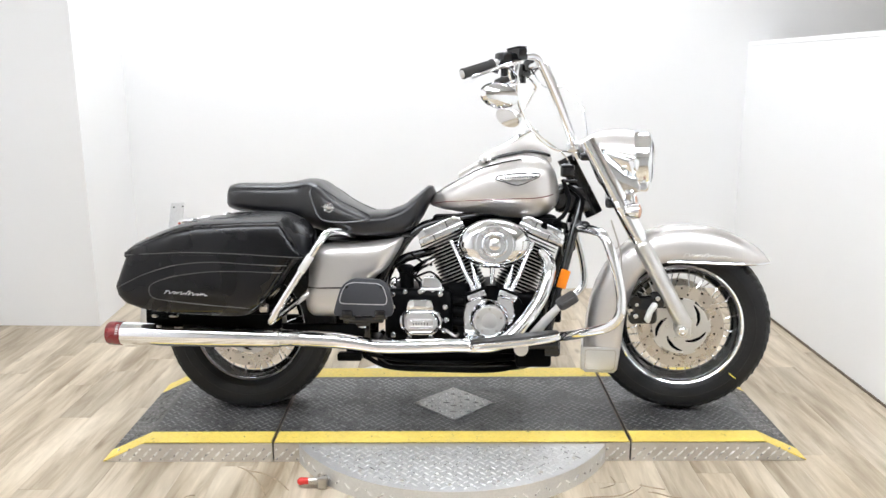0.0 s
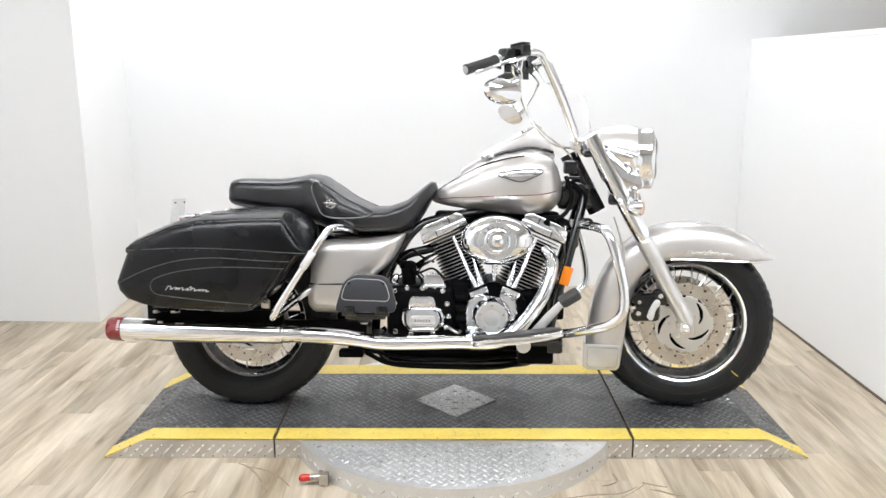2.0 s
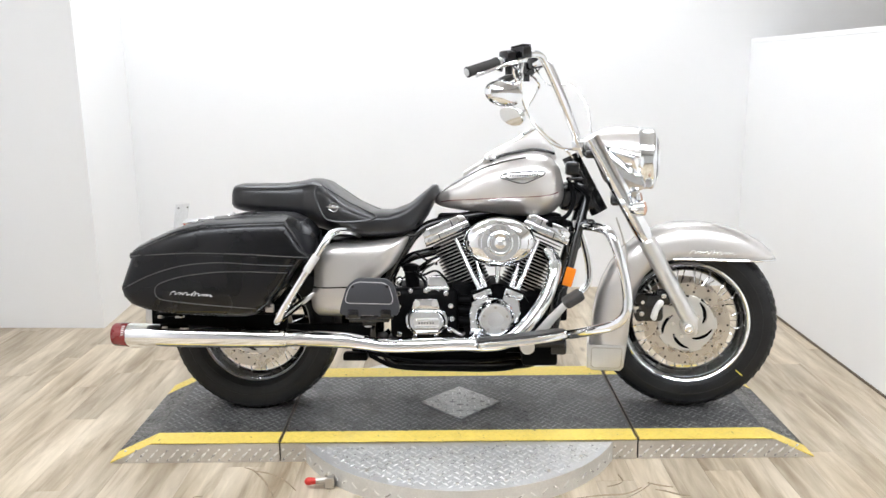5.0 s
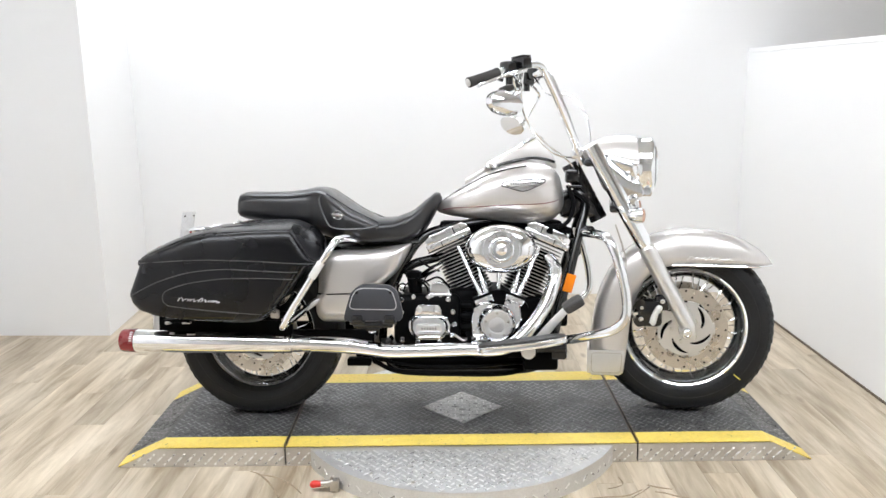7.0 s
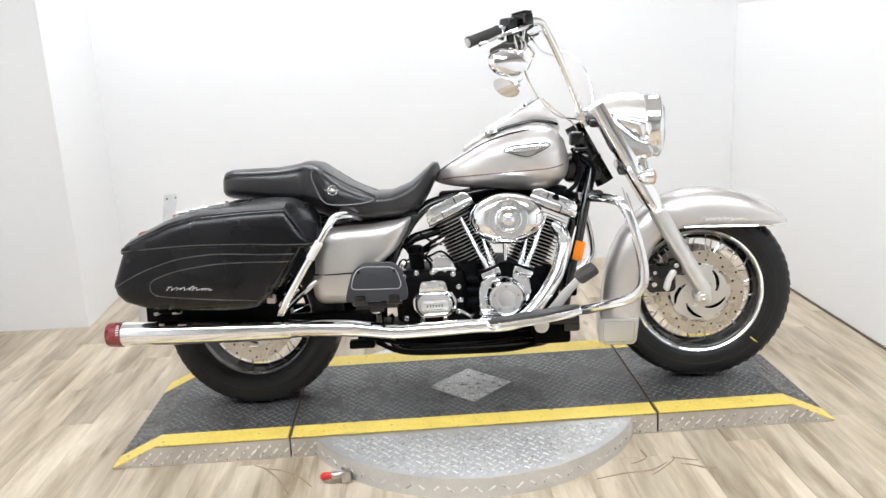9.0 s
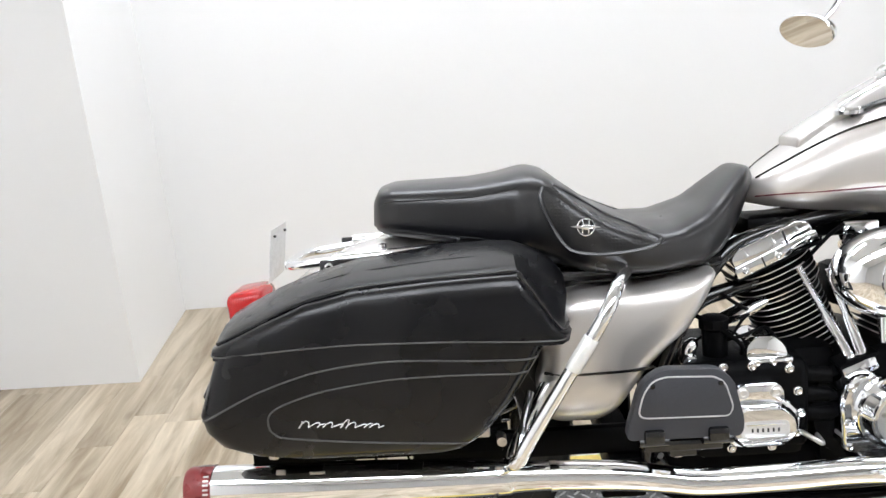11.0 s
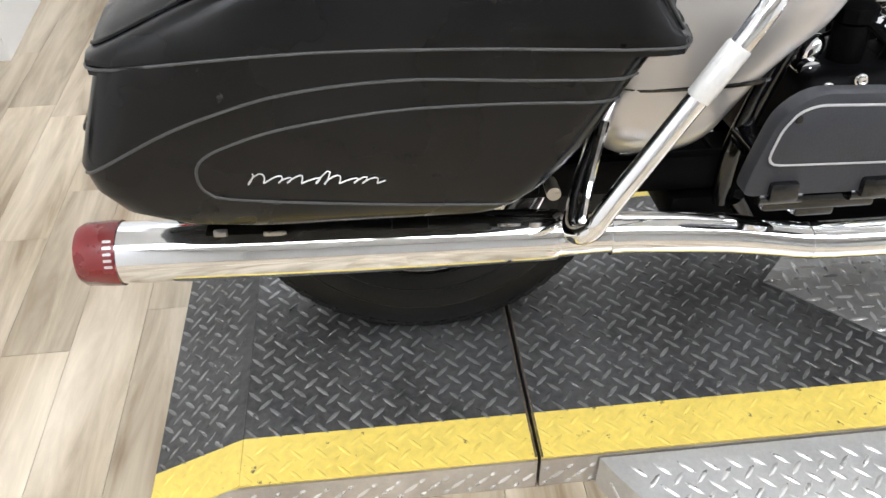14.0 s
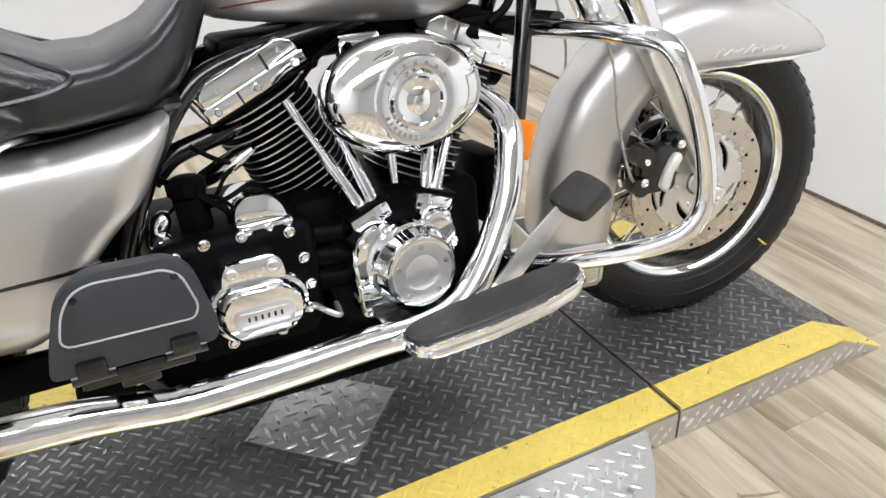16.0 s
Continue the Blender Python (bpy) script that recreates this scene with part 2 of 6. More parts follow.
RED_PLASTIC = surface("red_plastic", (0.62, 0.03, 0.02), 0.4, vary=0.1)
SCREEN = surface("dark_picture", (0.015, 0.015, 0.016), 0.15, vary=0.3, scale=5)
SCUFF = surface("floor_scuff", (0.30, 0.235, 0.16), 0.6, vary=0.4, scale=30)


# ---- mesh tools ----
def finish(name, bm, material, smooth=35):
    me = bpy.data.meshes.new(name)
    bmesh.ops.recalc_face_normals(bm, faces=bm.faces)
    bm.to_mesh(me)
    bm.free()
    for one in (material if isinstance(material, tuple) else (material,)):
        me.materials.append(one)
    if smooth:
        for p in me.polygons:
            p.use_smooth = True
        me.set_sharp_from_angle(angle=radians(smooth))
    return me


def part(name, bm, material, parent, label="", smooth=35):
    """Links a bmesh as one mesh object under a thing or under a part."""
    ob = new(name, finish(name, bm, material, smooth) if isinstance(bm, bmesh.types.BMesh) else bm)
    ob.parent = parent
    if label:
        ob["label"] = label
    return ob


def thing(name, bm, material, label, category, group="", kind="", smooth=35):
    ob = new(name, finish(name, bm, material, smooth) if isinstance(bm, bmesh.types.BMesh) else bm)
    return tagged(ob, label, category, group, kind)


def merged(*bms):
    out = bmesh.new()
    for bm in bms:
        me = bpy.data.meshes.new("joined")
        bm.to_mesh(me)
        bm.free()
        out.from_mesh(me)
        bpy.data.meshes.remove(me)
    return out


def turned(bm, m):
    bmesh.ops.transform(bm, matrix=m, verts=bm.verts)
    return bm


def box(cx, cy, cz, sx, sy, sz, bevel=0.0, seg=2):
    bm = bmesh.new()
    bmesh.ops.create_cube(bm, size=1)
    bmesh.ops.transform(bm, matrix=Matrix.Translation((cx, cy, cz)) @ Matrix.Diagonal((sx, sy, sz, 1)), verts=bm.verts)
    if bevel:
        bmesh.ops.bevel(bm, geom=bm.edges[:], offset=bevel, segments=seg, affect="EDGES", profile=0.5, clamp_overlap=True)
    return bm


def rings(rows, closed_ring=True, cap=True, closed_path=False):
    """A skin over rows of points, each row as long as the next."""
    bm = bmesh.new()
    vs = [[bm.verts.new(p) for p in row] for row in rows]
    n = len(vs[0])
    for a, b in zip(vs, vs[1:] + ([vs[0]] if closed_path else [])):
        for i in range(n if closed_ring else n - 1):
            q = (a[i], a[(i + 1) % n], b[(i + 1) % n], b[i])
            try:
                bm.faces.new(q)
            except ValueError:
                pass
    if cap and closed_ring and not closed_path:
        bm.faces.new(vs[0])
        bm.faces.new(vs[-1])
    return bm


def lathe(profile, origin=(0, 0, 0), axis="y", seg=40, cap=True, sx=1.0, sz=1.0, closed=False):
    """profile: (place along the axis, radius). sx, sz stretch the circle."""
    o = Vector(origin)
    rows = []
    for h, r in profile:
        row = []
        for k in range(seg):
            a = 2 * math.pi * k / seg
            u, v = r * math.cos(a) * sx, r * math.sin(a) * sz
            row.append(o + Vector({"x": (h, u, v), "y": (u, h, v), "z": (u, v, h)}[axis]))
        rows.append(row)
    return rings(rows, True, cap, closed)


def smooth_path(points, steps=8):
    """Catmull-Rom through the points; a point may carry further values, such as a radius."""
    p = [np.array(q, float) for q in points]
    p = [2 * p[0] - p[1]] + p + [2 * p[-1] - p[-2]]
    out = []
    for i in range(1, len(p) - 2):
        for k in range(steps):
            t = k / steps
            out.append(0.5 * (2 * p[i] + (p[i + 1] - p[i - 1]) * t + (2 * p[i - 1] - 5 * p[i] + 4 * p[i + 1] - p[i + 2]) * t * t
                              + (3 * p[i] - p[i - 1] - 3 * p[i + 1] + p[i + 2]) * t ** 3))
    out.append(p[-2])
    return out


def tube(points, r=None, seg=12, steps=6, flat=1.0):
    """A round bar through the points; r None: each point's fourth value is its radius."""
    q = smooth_path(points, steps) if steps else [np.array(p, float) for p in points]
    rows, up = [], None
    for i, p in enumerate(q):
        a, b = q[max(0, i - 1)][:3], q[min(len(q) - 1, i + 1)][:3]
        d = Vector(b - a).normalized()
        if up is None:
            up = d.orthogonal().normalized()
        up = (up - d * up.dot(d)).normalized()
        side = d.cross(up)
        rad = r if r is not None else p[3]
        o = Vector(p[:3])
        rows.append([o + (up * math.cos(2 * math.pi * k / seg) + side * math.sin(2 * math.pi * k / seg) * flat) * rad for k in range(seg)])
    return rings(rows)


def rod(a, b, r, r2=None, seg=16):
    return tube([(*a, r), (*b, r if r2 is None else r2)], None, seg, 0)


def prism(poly, y0, y1, bevel=0.0, seg=2):
    """A plate whose outline lies in x and z, from y0 to y1."""
    bm = bmesh.new()
    a = [bm.verts.new((x, y0, z)) for x, z in poly]
    b = [bm.verts.new((x, y1, z)) for x, z in poly]
    n = len(poly)
    for i in range(n):
        bm.faces.new((a[i], a[(i + 1) % n], b[(i + 1) % n], b[i]))
    bm.faces.new(a)
    bm.faces.new(b)
    bmesh.ops.recalc_face_normals(bm, faces=bm.faces)
    if bevel:
        bmesh.ops.bevel(bm, geom=bm.edges[:], offset=bevel, segments=seg, affect="EDGES", profile=0.5, clamp_overlap=True)
    return bm


def slab(poly, z0, z1):
    """A block whose outline lies in x and y, from z0 to z1."""
    return turned(prism(poly, -z1, -z0), Matrix(((1, 0, 0, 0), (0, 0, 1, 0), (0, -1, 0, 0), (0, 0, 0, 1))))


def rounded(poly, r, steps=5):
    """The outline with its corners rounded."""
    out, n = [], len(poly)
    for i in range(n):
        p, a, b = (Vector(poly[j % n]) for j in (i, i - 1, i + 1))
        da, db = a - p, b - p
        k = min(r, da.length * 0.45, db.length * 0.45)
        s, e = p + da.normalized() * k, p + db.normalized() * k
        for j in range(steps + 1):
            t = j / steps
            out.append(tuple((1 - t) ** 2 * s + 2 * t * (1 - t) * p + t * t * e))
    return out


def pillow(poly, levels):
    """A domed plate: the outline in x and z, with rows of (y, scale about its middle)."""
    c = sum((Vector(p) for p in poly), Vector((0, 0))) / len(poly)
    return rings([[(c.x + (x - c.x) * k, y, c.y + (z - c.y) * k) for x, z in poly] for y, k in levels])


def at_values(x, table):
    xs, ys = zip(*table)
    return float(np.interp(x, xs, ys))


def lugs(length, width, pitch=0.036, size=0.034, thick=0.0066, high=0.0019, keep=None, slant=False):
    """The raised pattern of tread plate over a length (x) and width (y) from 0, 0: one mesh."""
    verts, faces = [], []
    half = pitch / 2
    for i in range(int(length / half) + 1):
        for j in range(int(width / half) + 1):
            if (i + j) % 2:
                continue
            cx, cy = (i + 0.5) * half, (j + 0.5) * half
            if cx > length - size * 0.3 or cy > width - size * 0.3 or (keep and not keep(cx, cy)):
                continue
            # slant puts the highlights into the shape: alternate lugs shrink, all lean one way.
            a = math.radians(45 if i % 2 or slant else -45)
            c, s = math.cos(a), math.sin(a)
            o = len(verts)
            own = size * (0.4 if slant and not i % 2 else 1.0)
            for u, v, h in ((-0.5, 0, 0), (-0.22, -0.5, 0), (0.22, -0.5, 0), (0.5, 0, 0), (0.22, 0.5, 0), (-0.22, 0.5, 0), (-0.26, 0, 0.85), (0, -0.12, 1), (0.26, 0, 0.85), (0, 0.12, 1)):
                u, v = u * own, v * thick
                verts.append((cx + u * c - v * s, cy + u * s + v * c, h * high))
            for f in ((0, 1, 6), (1, 7, 6), (1, 2, 7), (2, 8, 7), (2, 3, 8), (3, 4, 8), (4, 9, 8), (4, 5, 9), (5, 6, 9), (5, 0, 6), (6, 7, 8, 9)):
                faces.append([o + k for k in f])
    me = bpy.data.meshes.new("tread_pattern")
    me.from_pydata(verts, [], faces)
    return me


def lug_part(me, material, parent, m):
    me.materials.append(material)
    for p in me.polygons:
        p.use_smooth = True
    ob = part("tread_pattern", me, material, parent)
    ob.matrix_local = m
    ob["kind"] = "stuff"
    return ob

# ---- the room ----
FLOOR_Y0, FLOOR_Y1 = -5.0, 1.98
floor = thing("floor", slab([(-2.0, FLOOR_Y0 - 0.1), (4.1, FLOOR_Y0 - 0.1), (4.1, 2.1), (-2.0, 2.1)], -0.12, -0.006), SLAB,
              "pale grey-brown wood-look plank floor", "floor", kind="structure", smooth=0)
wall_back = thing("wall_back", slab([(-1.30, 1.91), (4.1, 1.91), (4.1, 2.05), (-1.30, 2.05)], -0.12, 2.8), WALL,
                  "plain bright white painted back wall", "wall", kind="structure", smooth=0)
wall_pillar = thing("wall_pillar", slab([(-1.10, 1.175), (-1.142, 1.909), (-1.142, 2.05), (-2.0, 2.05), (-2.0, 1.21)], -0.12, 2.8), WALL,
                    "white painted boxed-out pillar in the corner", "wall", kind="structure", smooth=0)
wall_left = thing("wall_left", slab([(-1.735, 1.196), (-1.26, FLOOR_Y0), (-1.40, FLOOR_Y0), (-1.88, 1.203)], -0.12, 2.8), WALL,
                  "plain white painted side wall", "wall", kind="structure", smooth=0)
wall_right = thing("wall_right", slab([(2.52, FLOOR_Y0), (2.52, 1.908), (2.64, 1.908), (2.64, FLOOR_Y0)], -0.12, 1.46), WALL,
                   "white painted chest-high partition wall", "wall", kind="structure", smooth=0)
trim = thing("trim", box(2.58, (FLOOR_Y0 + 1.906) / 2, 1.473, 0.124, 1.906 - FLOOR_Y0, 0.025, 0.003), WALL,
             "white painted cap board on the partition", "trim", kind="structure", smooth=0)
# Dark strip paints the shade and dirt of the gap under the partition.
baseboard = thing("baseboard", box(2.5175, (FLOOR_Y0 + 1.90) / 2, 0.007, 0.004, 1.90 - FLOOR_Y0, 0.011), EDGE_AND_GAP,
                  "dark strip painting the shaded, dirty gap at the partition foot", "baseboard", kind="structure", smooth=0)
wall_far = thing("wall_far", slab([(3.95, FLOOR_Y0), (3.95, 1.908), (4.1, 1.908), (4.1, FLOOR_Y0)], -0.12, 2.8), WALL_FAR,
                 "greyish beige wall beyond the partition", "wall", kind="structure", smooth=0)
# Unseen wall; its grey is set to darken what chrome and leather reflect.
wall_front = thing("wall_front", slab([(-1.40, FLOOR_Y0 - 0.14), (4.1, FLOOR_Y0 - 0.14), (4.1, FLOOR_Y0 - 0.002), (-1.40, FLOOR_Y0 - 0.002)], -0.12, 2.8), WALL_DARK,
                   "unseen plain wall that closes the room, greyed for the reflections", "wall", kind="structure", smooth=0)
ceiling = thing("ceiling", slab([(-2.0, FLOOR_Y0 - 0.14), (4.1, FLOOR_Y0 - 0.14), (4.1, 2.05), (-2.0, 2.05)], 2.802, 2.92), CEILING,
                "plain white ceiling", "ceiling", kind="structure", smooth=0)


def ceiling_light(x, y, long_, wide):
    ob = thing("ceiling_light", box(0, 0, 0.03, long_ + 0.06, wide + 0.06, 0.05, 0.008), WALL, "white rectangular ceiling light panel, switched on",
               "ceiling light", "ceiling lights")
    ob.location = (x, y, 2.747)
    part("diffuser", box(0, 0, -0.004, long_, wide, 0.012, 0.003), PANEL, ob, "glowing white diffuser")
    return ob


for lx, ly in ((-0.75, -1.75), (0.75, -1.75), (2.1, -1.75), (-0.3, 1.12), (1.6, 1.12)):
    ceiling_light(lx, ly, 1.3, 0.98 if ly < 0 else 0.60)

picture = thing("wall_picture", box(0, 0, 0, 0.02, 0.62, 0.42, 0.004), BLACK_GLOSS, "dark glossy framed panel low on the wall", "picture frame")
picture.matrix_world = pose(-1.648, 0.03, 0.30, 0, 0, 4.4)
part("picture_sheet", box(0.011, 0, 0, 0.004, 0.56, 0.36, 0.001), SCREEN, picture, "dark picture")


# ---- the ramp platform ----
H, YN, YF = 0.072, -0.36, 0.347
SLOPE = 0.15


def ramp_section(x0, x1, end):
    """A deck from x0 to x1; end -1 or 1: that end runs down to the floor, 0: none."""
    k0, k1 = (x0 + SLOPE if end < 0 else x0), (x1 - SLOPE if end > 0 else x1)
    outline = [(x0, 0.002 if end < 0 else H)] + ([(k0, H)] if end < 0 else []) + ([(k1, H)] if end > 0 else []) + [(x1, 0.002 if end > 0 else H), (x1, 0), (x0, 0)]
    word = "sloping end of the low black tread-plate ramp with yellow edges" if end else "middle deck of the low black tread-plate ramp with yellow edges"
    ob = thing("ramp_section", prism(outline, YN + 0.003, YF - 0.003), TREAD, word, "ramp", "sections of the ramp platform", smooth=0)
    spans = [(k0, k1, pose(0, 0, H))]
    tilt = math.degrees(math.atan2(H - 0.002, SLOPE))
    run = math.hypot(SLOPE, H - 0.002)
    if end < 0:
        spans.append((0, run, pose(x0, 0, 0.002, 0, -tilt, 0)))
    if end > 0:
        spans.append((0, run, pose(k1, 0, H, 0, tilt, 0)))
    for a, b, m in spans:
        for y0, y1, base, top in ((YN, YN + 0.083, YELLOW, YELLOW), (YN + 0.083, YF - 0.102, TREAD, LUG), (YF - 0.102, YF, YELLOW, YELLOW)):
            strip = part("edge_stripe" if base is YELLOW else "tread_sheet", box((a + b) / 2, (y0 + y1) / 2, 0.0008, b - a, y1 - y0, 0.0036), base, ob,
                         "yellow painted edge" if base is YELLOW else "black tread plate", 0)
            strip.matrix_local = m
            lug_part(lugs(b - a - 0.004, y1 - y0, 0.036), top, ob, m @ Matrix.Translation((a + 0.002, y0, 0.0025)))
    face = [(x0 + 0.004 if end < 0 else x0, 0.001), (x1 - 0.004 if end > 0 else x1, 0.001)] + ([(k1 + 0.012, H - 0.004)] if end > 0 else [(x1, H - 0.004)]) + ([(k0 - 0.012, H - 0.004)] if end < 0 else [(x0, H - 0.004)])
    part("front_skirt", prism(face, YN - 0.002, YN + 0.0025), SKIRT, ob, "bright tread-plate side", 0)
    me = lugs(k1 - k0 + (0.1 if end else 0), H - 0.006, 0.036, high=0.0030, slant=True)
    lug_part(me, PLATE_LUG, ob, Matrix.Translation((k0 - (0.1 if end < 0 else 0), YN - 0.002, 0.002)) @ pose(0, 0, 0, 90, 0, 0))
    for x_ in ([x1 - 0.002] if end <= 0 else []) + ([x0 + 0.002] if end >= 0 else []):
        part("edge_lip", box(x_, (YN + YF) / 2, H - 0.001, 0.0034, YF - YN - 0.002, 0.0095, 0.001, 1), EDGE_AND_GAP, ob, "worn brown steel lip", 0)
    return ob


ramp_section(-0.450, 0.1435, -1)
ramp_section(0.1490, 1.3875, 0)
ramp_section(1.3935, 2.005, 1)


def corner_plate():
    """The bright square of tread plate, laid cornerwise on the middle deck."""
    half = 0.1
    ob = thing("tread_plate", slab([(-half, -half), (half, -half), (half, half), (-half, half)], 0, 0.004), DULL_PLATE,
               "bright square of tread plate screwed cornerwise to the deck", "metal plate", smooth=0)
    ob.matrix_world = Matrix.Translation((0.779, -0.033, H + 0.0026)) @ Matrix.Diagonal((1.0, 1.17, 1, 1)) @ pose(0, 0, 0, 0, 0, 45)
    lug_part(lugs(2 * half, 2 * half, 0.036, high=0.0030), PLATE_LUG, ob, Matrix.Translation((-half, -half, 0.004)))
    for sx, sy in ((-1, -1), (1, -1), (1, 1), (-1, 1)):
        part("screw", lathe([(0.004, 0.0045), (0.0065, 0.004), (0.007, 0.0001)], (sx * 0.088, sy * 0.088, 0), "z", 12), STEEL, ob)
    return ob


corner_plate()

# the round turntable, whose front and back show beside the ramp
DX, DY, DR, DZ = 0.770, -0.0955, 0.597, 0.068


def disc_side(y_cut, sign):
    a0 = math.asin((y_cut - DY) / DR)
    ends = (math.pi - a0, 2 * math.pi + a0) if sign < 0 else (a0, math.pi - a0)
    return [(DX + DR * math.cos(a), DY + DR * math.sin(a)) for a in np.linspace(*ends, 60)]


turntable = thing("turntable", slab(disc_side(YN - 0.006, -1), 0.0, DZ), PLATE, "round bright tread-plate turntable under the ramp", "turntable", smooth=30)
part("back_edge", slab(disc_side(YF + 0.004, 1), 0.0, DZ), PLATE, turntable, smooth=30)
for y0, y1 in ((DY - DR, YN - 0.008), (YF + 0.006, DY + DR)):
    me = lugs(2 * DR, y1 - y0, 0.036, high=0.0030, keep=lambda cx, cy, y0=y0: (cx - DR) ** 2 + (cy + y0 - DY) ** 2 < (DR - 0.02) ** 2)
    lug_part(me, PLATE_LUG, turntable, Matrix.Translation((DX - DR, y0, DZ)))
rim_lugs = []
for k in range(44):
    a = math.pi + math.pi * (k + 0.5) / 44
    p = Vector((DX + DR * math.cos(a), DY + DR * math.sin(a), 0.03))
    if p.y < YN - 0.03:
        b = box(0, 0, 0, 0.026, 0.003, 0.006, 0.0012, 1)
        rim_lugs.append(turned(b, Matrix.Translation(p) @ pose(0, 0, 0, 0, 0, math.degrees(a) + 90) @ pose(0, 0, 0, 0, 40 if k % 2 else -40, 0)))
lugs_on_rim = part("tread_pattern", merged(*rim_lugs), PLATE_LUG, turntable)
lugs_on_rim["kind"] = "stuff"
for k in range(9):
    a = math.radians(205 + k * 16)
    if DY + 0.553 * math.sin(a) < YN - 0.03:
        part("bolt", lathe([(DZ, 0.006), (DZ + 0.003, 0.0055), (DZ + 0.0035, 0.0001)], (DX + 0.553 * math.cos(a), DY + 0.553 * math.sin(a), 0), "z", 10), STEEL, turntable)

latch = thing("locking_lever", merged(rod((0.335, -0.545, 0.03), (0.30, -0.548, 0.028), 0.011), rod((0.335, -0.545, 0.0), (0.335, -0.545, 0.05), 0.006),
                                      box(0.345, -0.543, 0.022, 0.03, 0.03, 0.04, 0.004)), STEEL, "steel turntable locking lever with a red grip on the floor", "lever")
part("grip", tube([(0.302, -0.548, 0.028, 0.010), (0.285, -0.548, 0.028, 0.012), (0.272, -0.549, 0.027, 0.0125), (0.264, -0.549, 0.027, 0.006)], None, 12, 3), RED_PLASTIC, latch, "red plastic grip")

# ---- the motorcycle, in its own upright frame: x ahead from the rear axle, y to its left, z up from the deck ----
bike = tagged(new("motorcycle"), "silver touring motorcycle with black leather seat, leaning on the ramp", "motorcycle")
bike.matrix_world = pose(0.005, -0.010, H + 0.003, -8.0, 0, -1.5) @ Matrix.Scale(0.99, 4)
STEER_AXIS, STEER_AT = Vector((-0.48, 0, 0.877)).normalized(), Vector((1.235, 0, 0.95))
STEER_BAR = Matrix.Translation(STEER_AT) @ Matrix.Rotation(radians(-10.5), 4, STEER_AXIS) @ Matrix.Translation(-STEER_AT)
STEER = Matrix.Translation((0.012, -0.024, 0.0085)) @ Matrix.Translation(STEER_AT) @ Matrix.Rotation(radians(-9.1), 4, STEER_AXIS) @ Matrix.Translation(-STEER_AT)
R_TYRE = 0.318
STEER_UP = Matrix.Translation((0, 0, 0.010)) @ STEER_BAR


def bolt_head(p, r=0.008, h=0.007, axis="y", sign=-1):
    """A round socket head on a washer, its foot at p."""
    return lathe([(0, r * 1.28), (sign * 0.0015, r * 1.28), (sign * 0.0018, r), (sign * h * 0.78, r * 0.98), (sign * h, r * 0.80), (sign * h, r * 0.52), (sign * h * 0.6, r * 0.46), (sign * h * 0.6, 0.0001)], p, axis, 14)


# wheels
FRONT_PROFILE = [(-0.046, 0.212), (-0.058, 0.226), (-0.0655, 0.250), (-0.066, 0.270), (-0.060, 0.291), (-0.045, 0.3075), (-0.024, 0.3160), (0, 0.3185)]
REAR_PROFILE = [(-0.056, 0.212), (-0.070, 0.228), (-0.0785, 0.250), (-0.080, 0.272), (-0.0785, 0.294), (-0.069, 0.3095), (-0.040, 0.3185), (0, 0.3210)]


def tyre_mesh(prof):
    return lathe(prof + [(-y, r) for y, r in reversed(prof[:-1])], seg=96, closed=True)


def tread_mesh(prof):
    """Shallow blocks laid on the shoulders and the crown."""
    out = []
    for a, b, wide, thick_, skew, shift in ((prof[4], prof[5], 0.017, 0.0042, 8, 0.0), (prof[5], prof[6], 0.019, 0.0036, 24, 0.3), (prof[6], prof[7], 0.017, 0.0034, -30, 0.6)):
        slope = math.degrees(math.atan2(b[1] - a[1], b[0] - a[0]))
        for i in range(60):
            t = 2 * math.pi * (i + shift) / 60
            for s in (-1, 1):
                block = box(0, 0, 0, 0.0215, wide, thick_, 0.0012, 1)
                out.append(turned(block, Matrix.Rotation(t, 4, "Y") @ Matrix.Translation((0, -s * (a[0] + b[0]) / 2, (a[1] + b[1]) / 2)) @ pose(0, 0, 0, -s * slope, 0, s * skew) @ Matrix.Translation((0, 0, 0.0016 - thick_ / 2))))
    return merged(*out)


RIM_PROFILE = [(-0.054, 0.221), (-0.056, 0.216), (-0.050, 0.207), (-0.040, 0.203), (-0.026, 0.196), (-0.014, 0.186), (0, 0.183), (0.014, 0.186),
               (0.026, 0.196), (0.040, 0.203), (0.050, 0.207), (0.056, 0.216), (0.054, 0.221), (0.045, 0.213), (0.012, 0.195), (-0.012, 0.195), (-0.045, 0.213)]
spoke_data = None


def disc_mesh(r0, r1, thick):
    return lathe([(-thick, r0), (-thick, r1), (thick, r1), (thick, r0)], seg=72, closed=True)


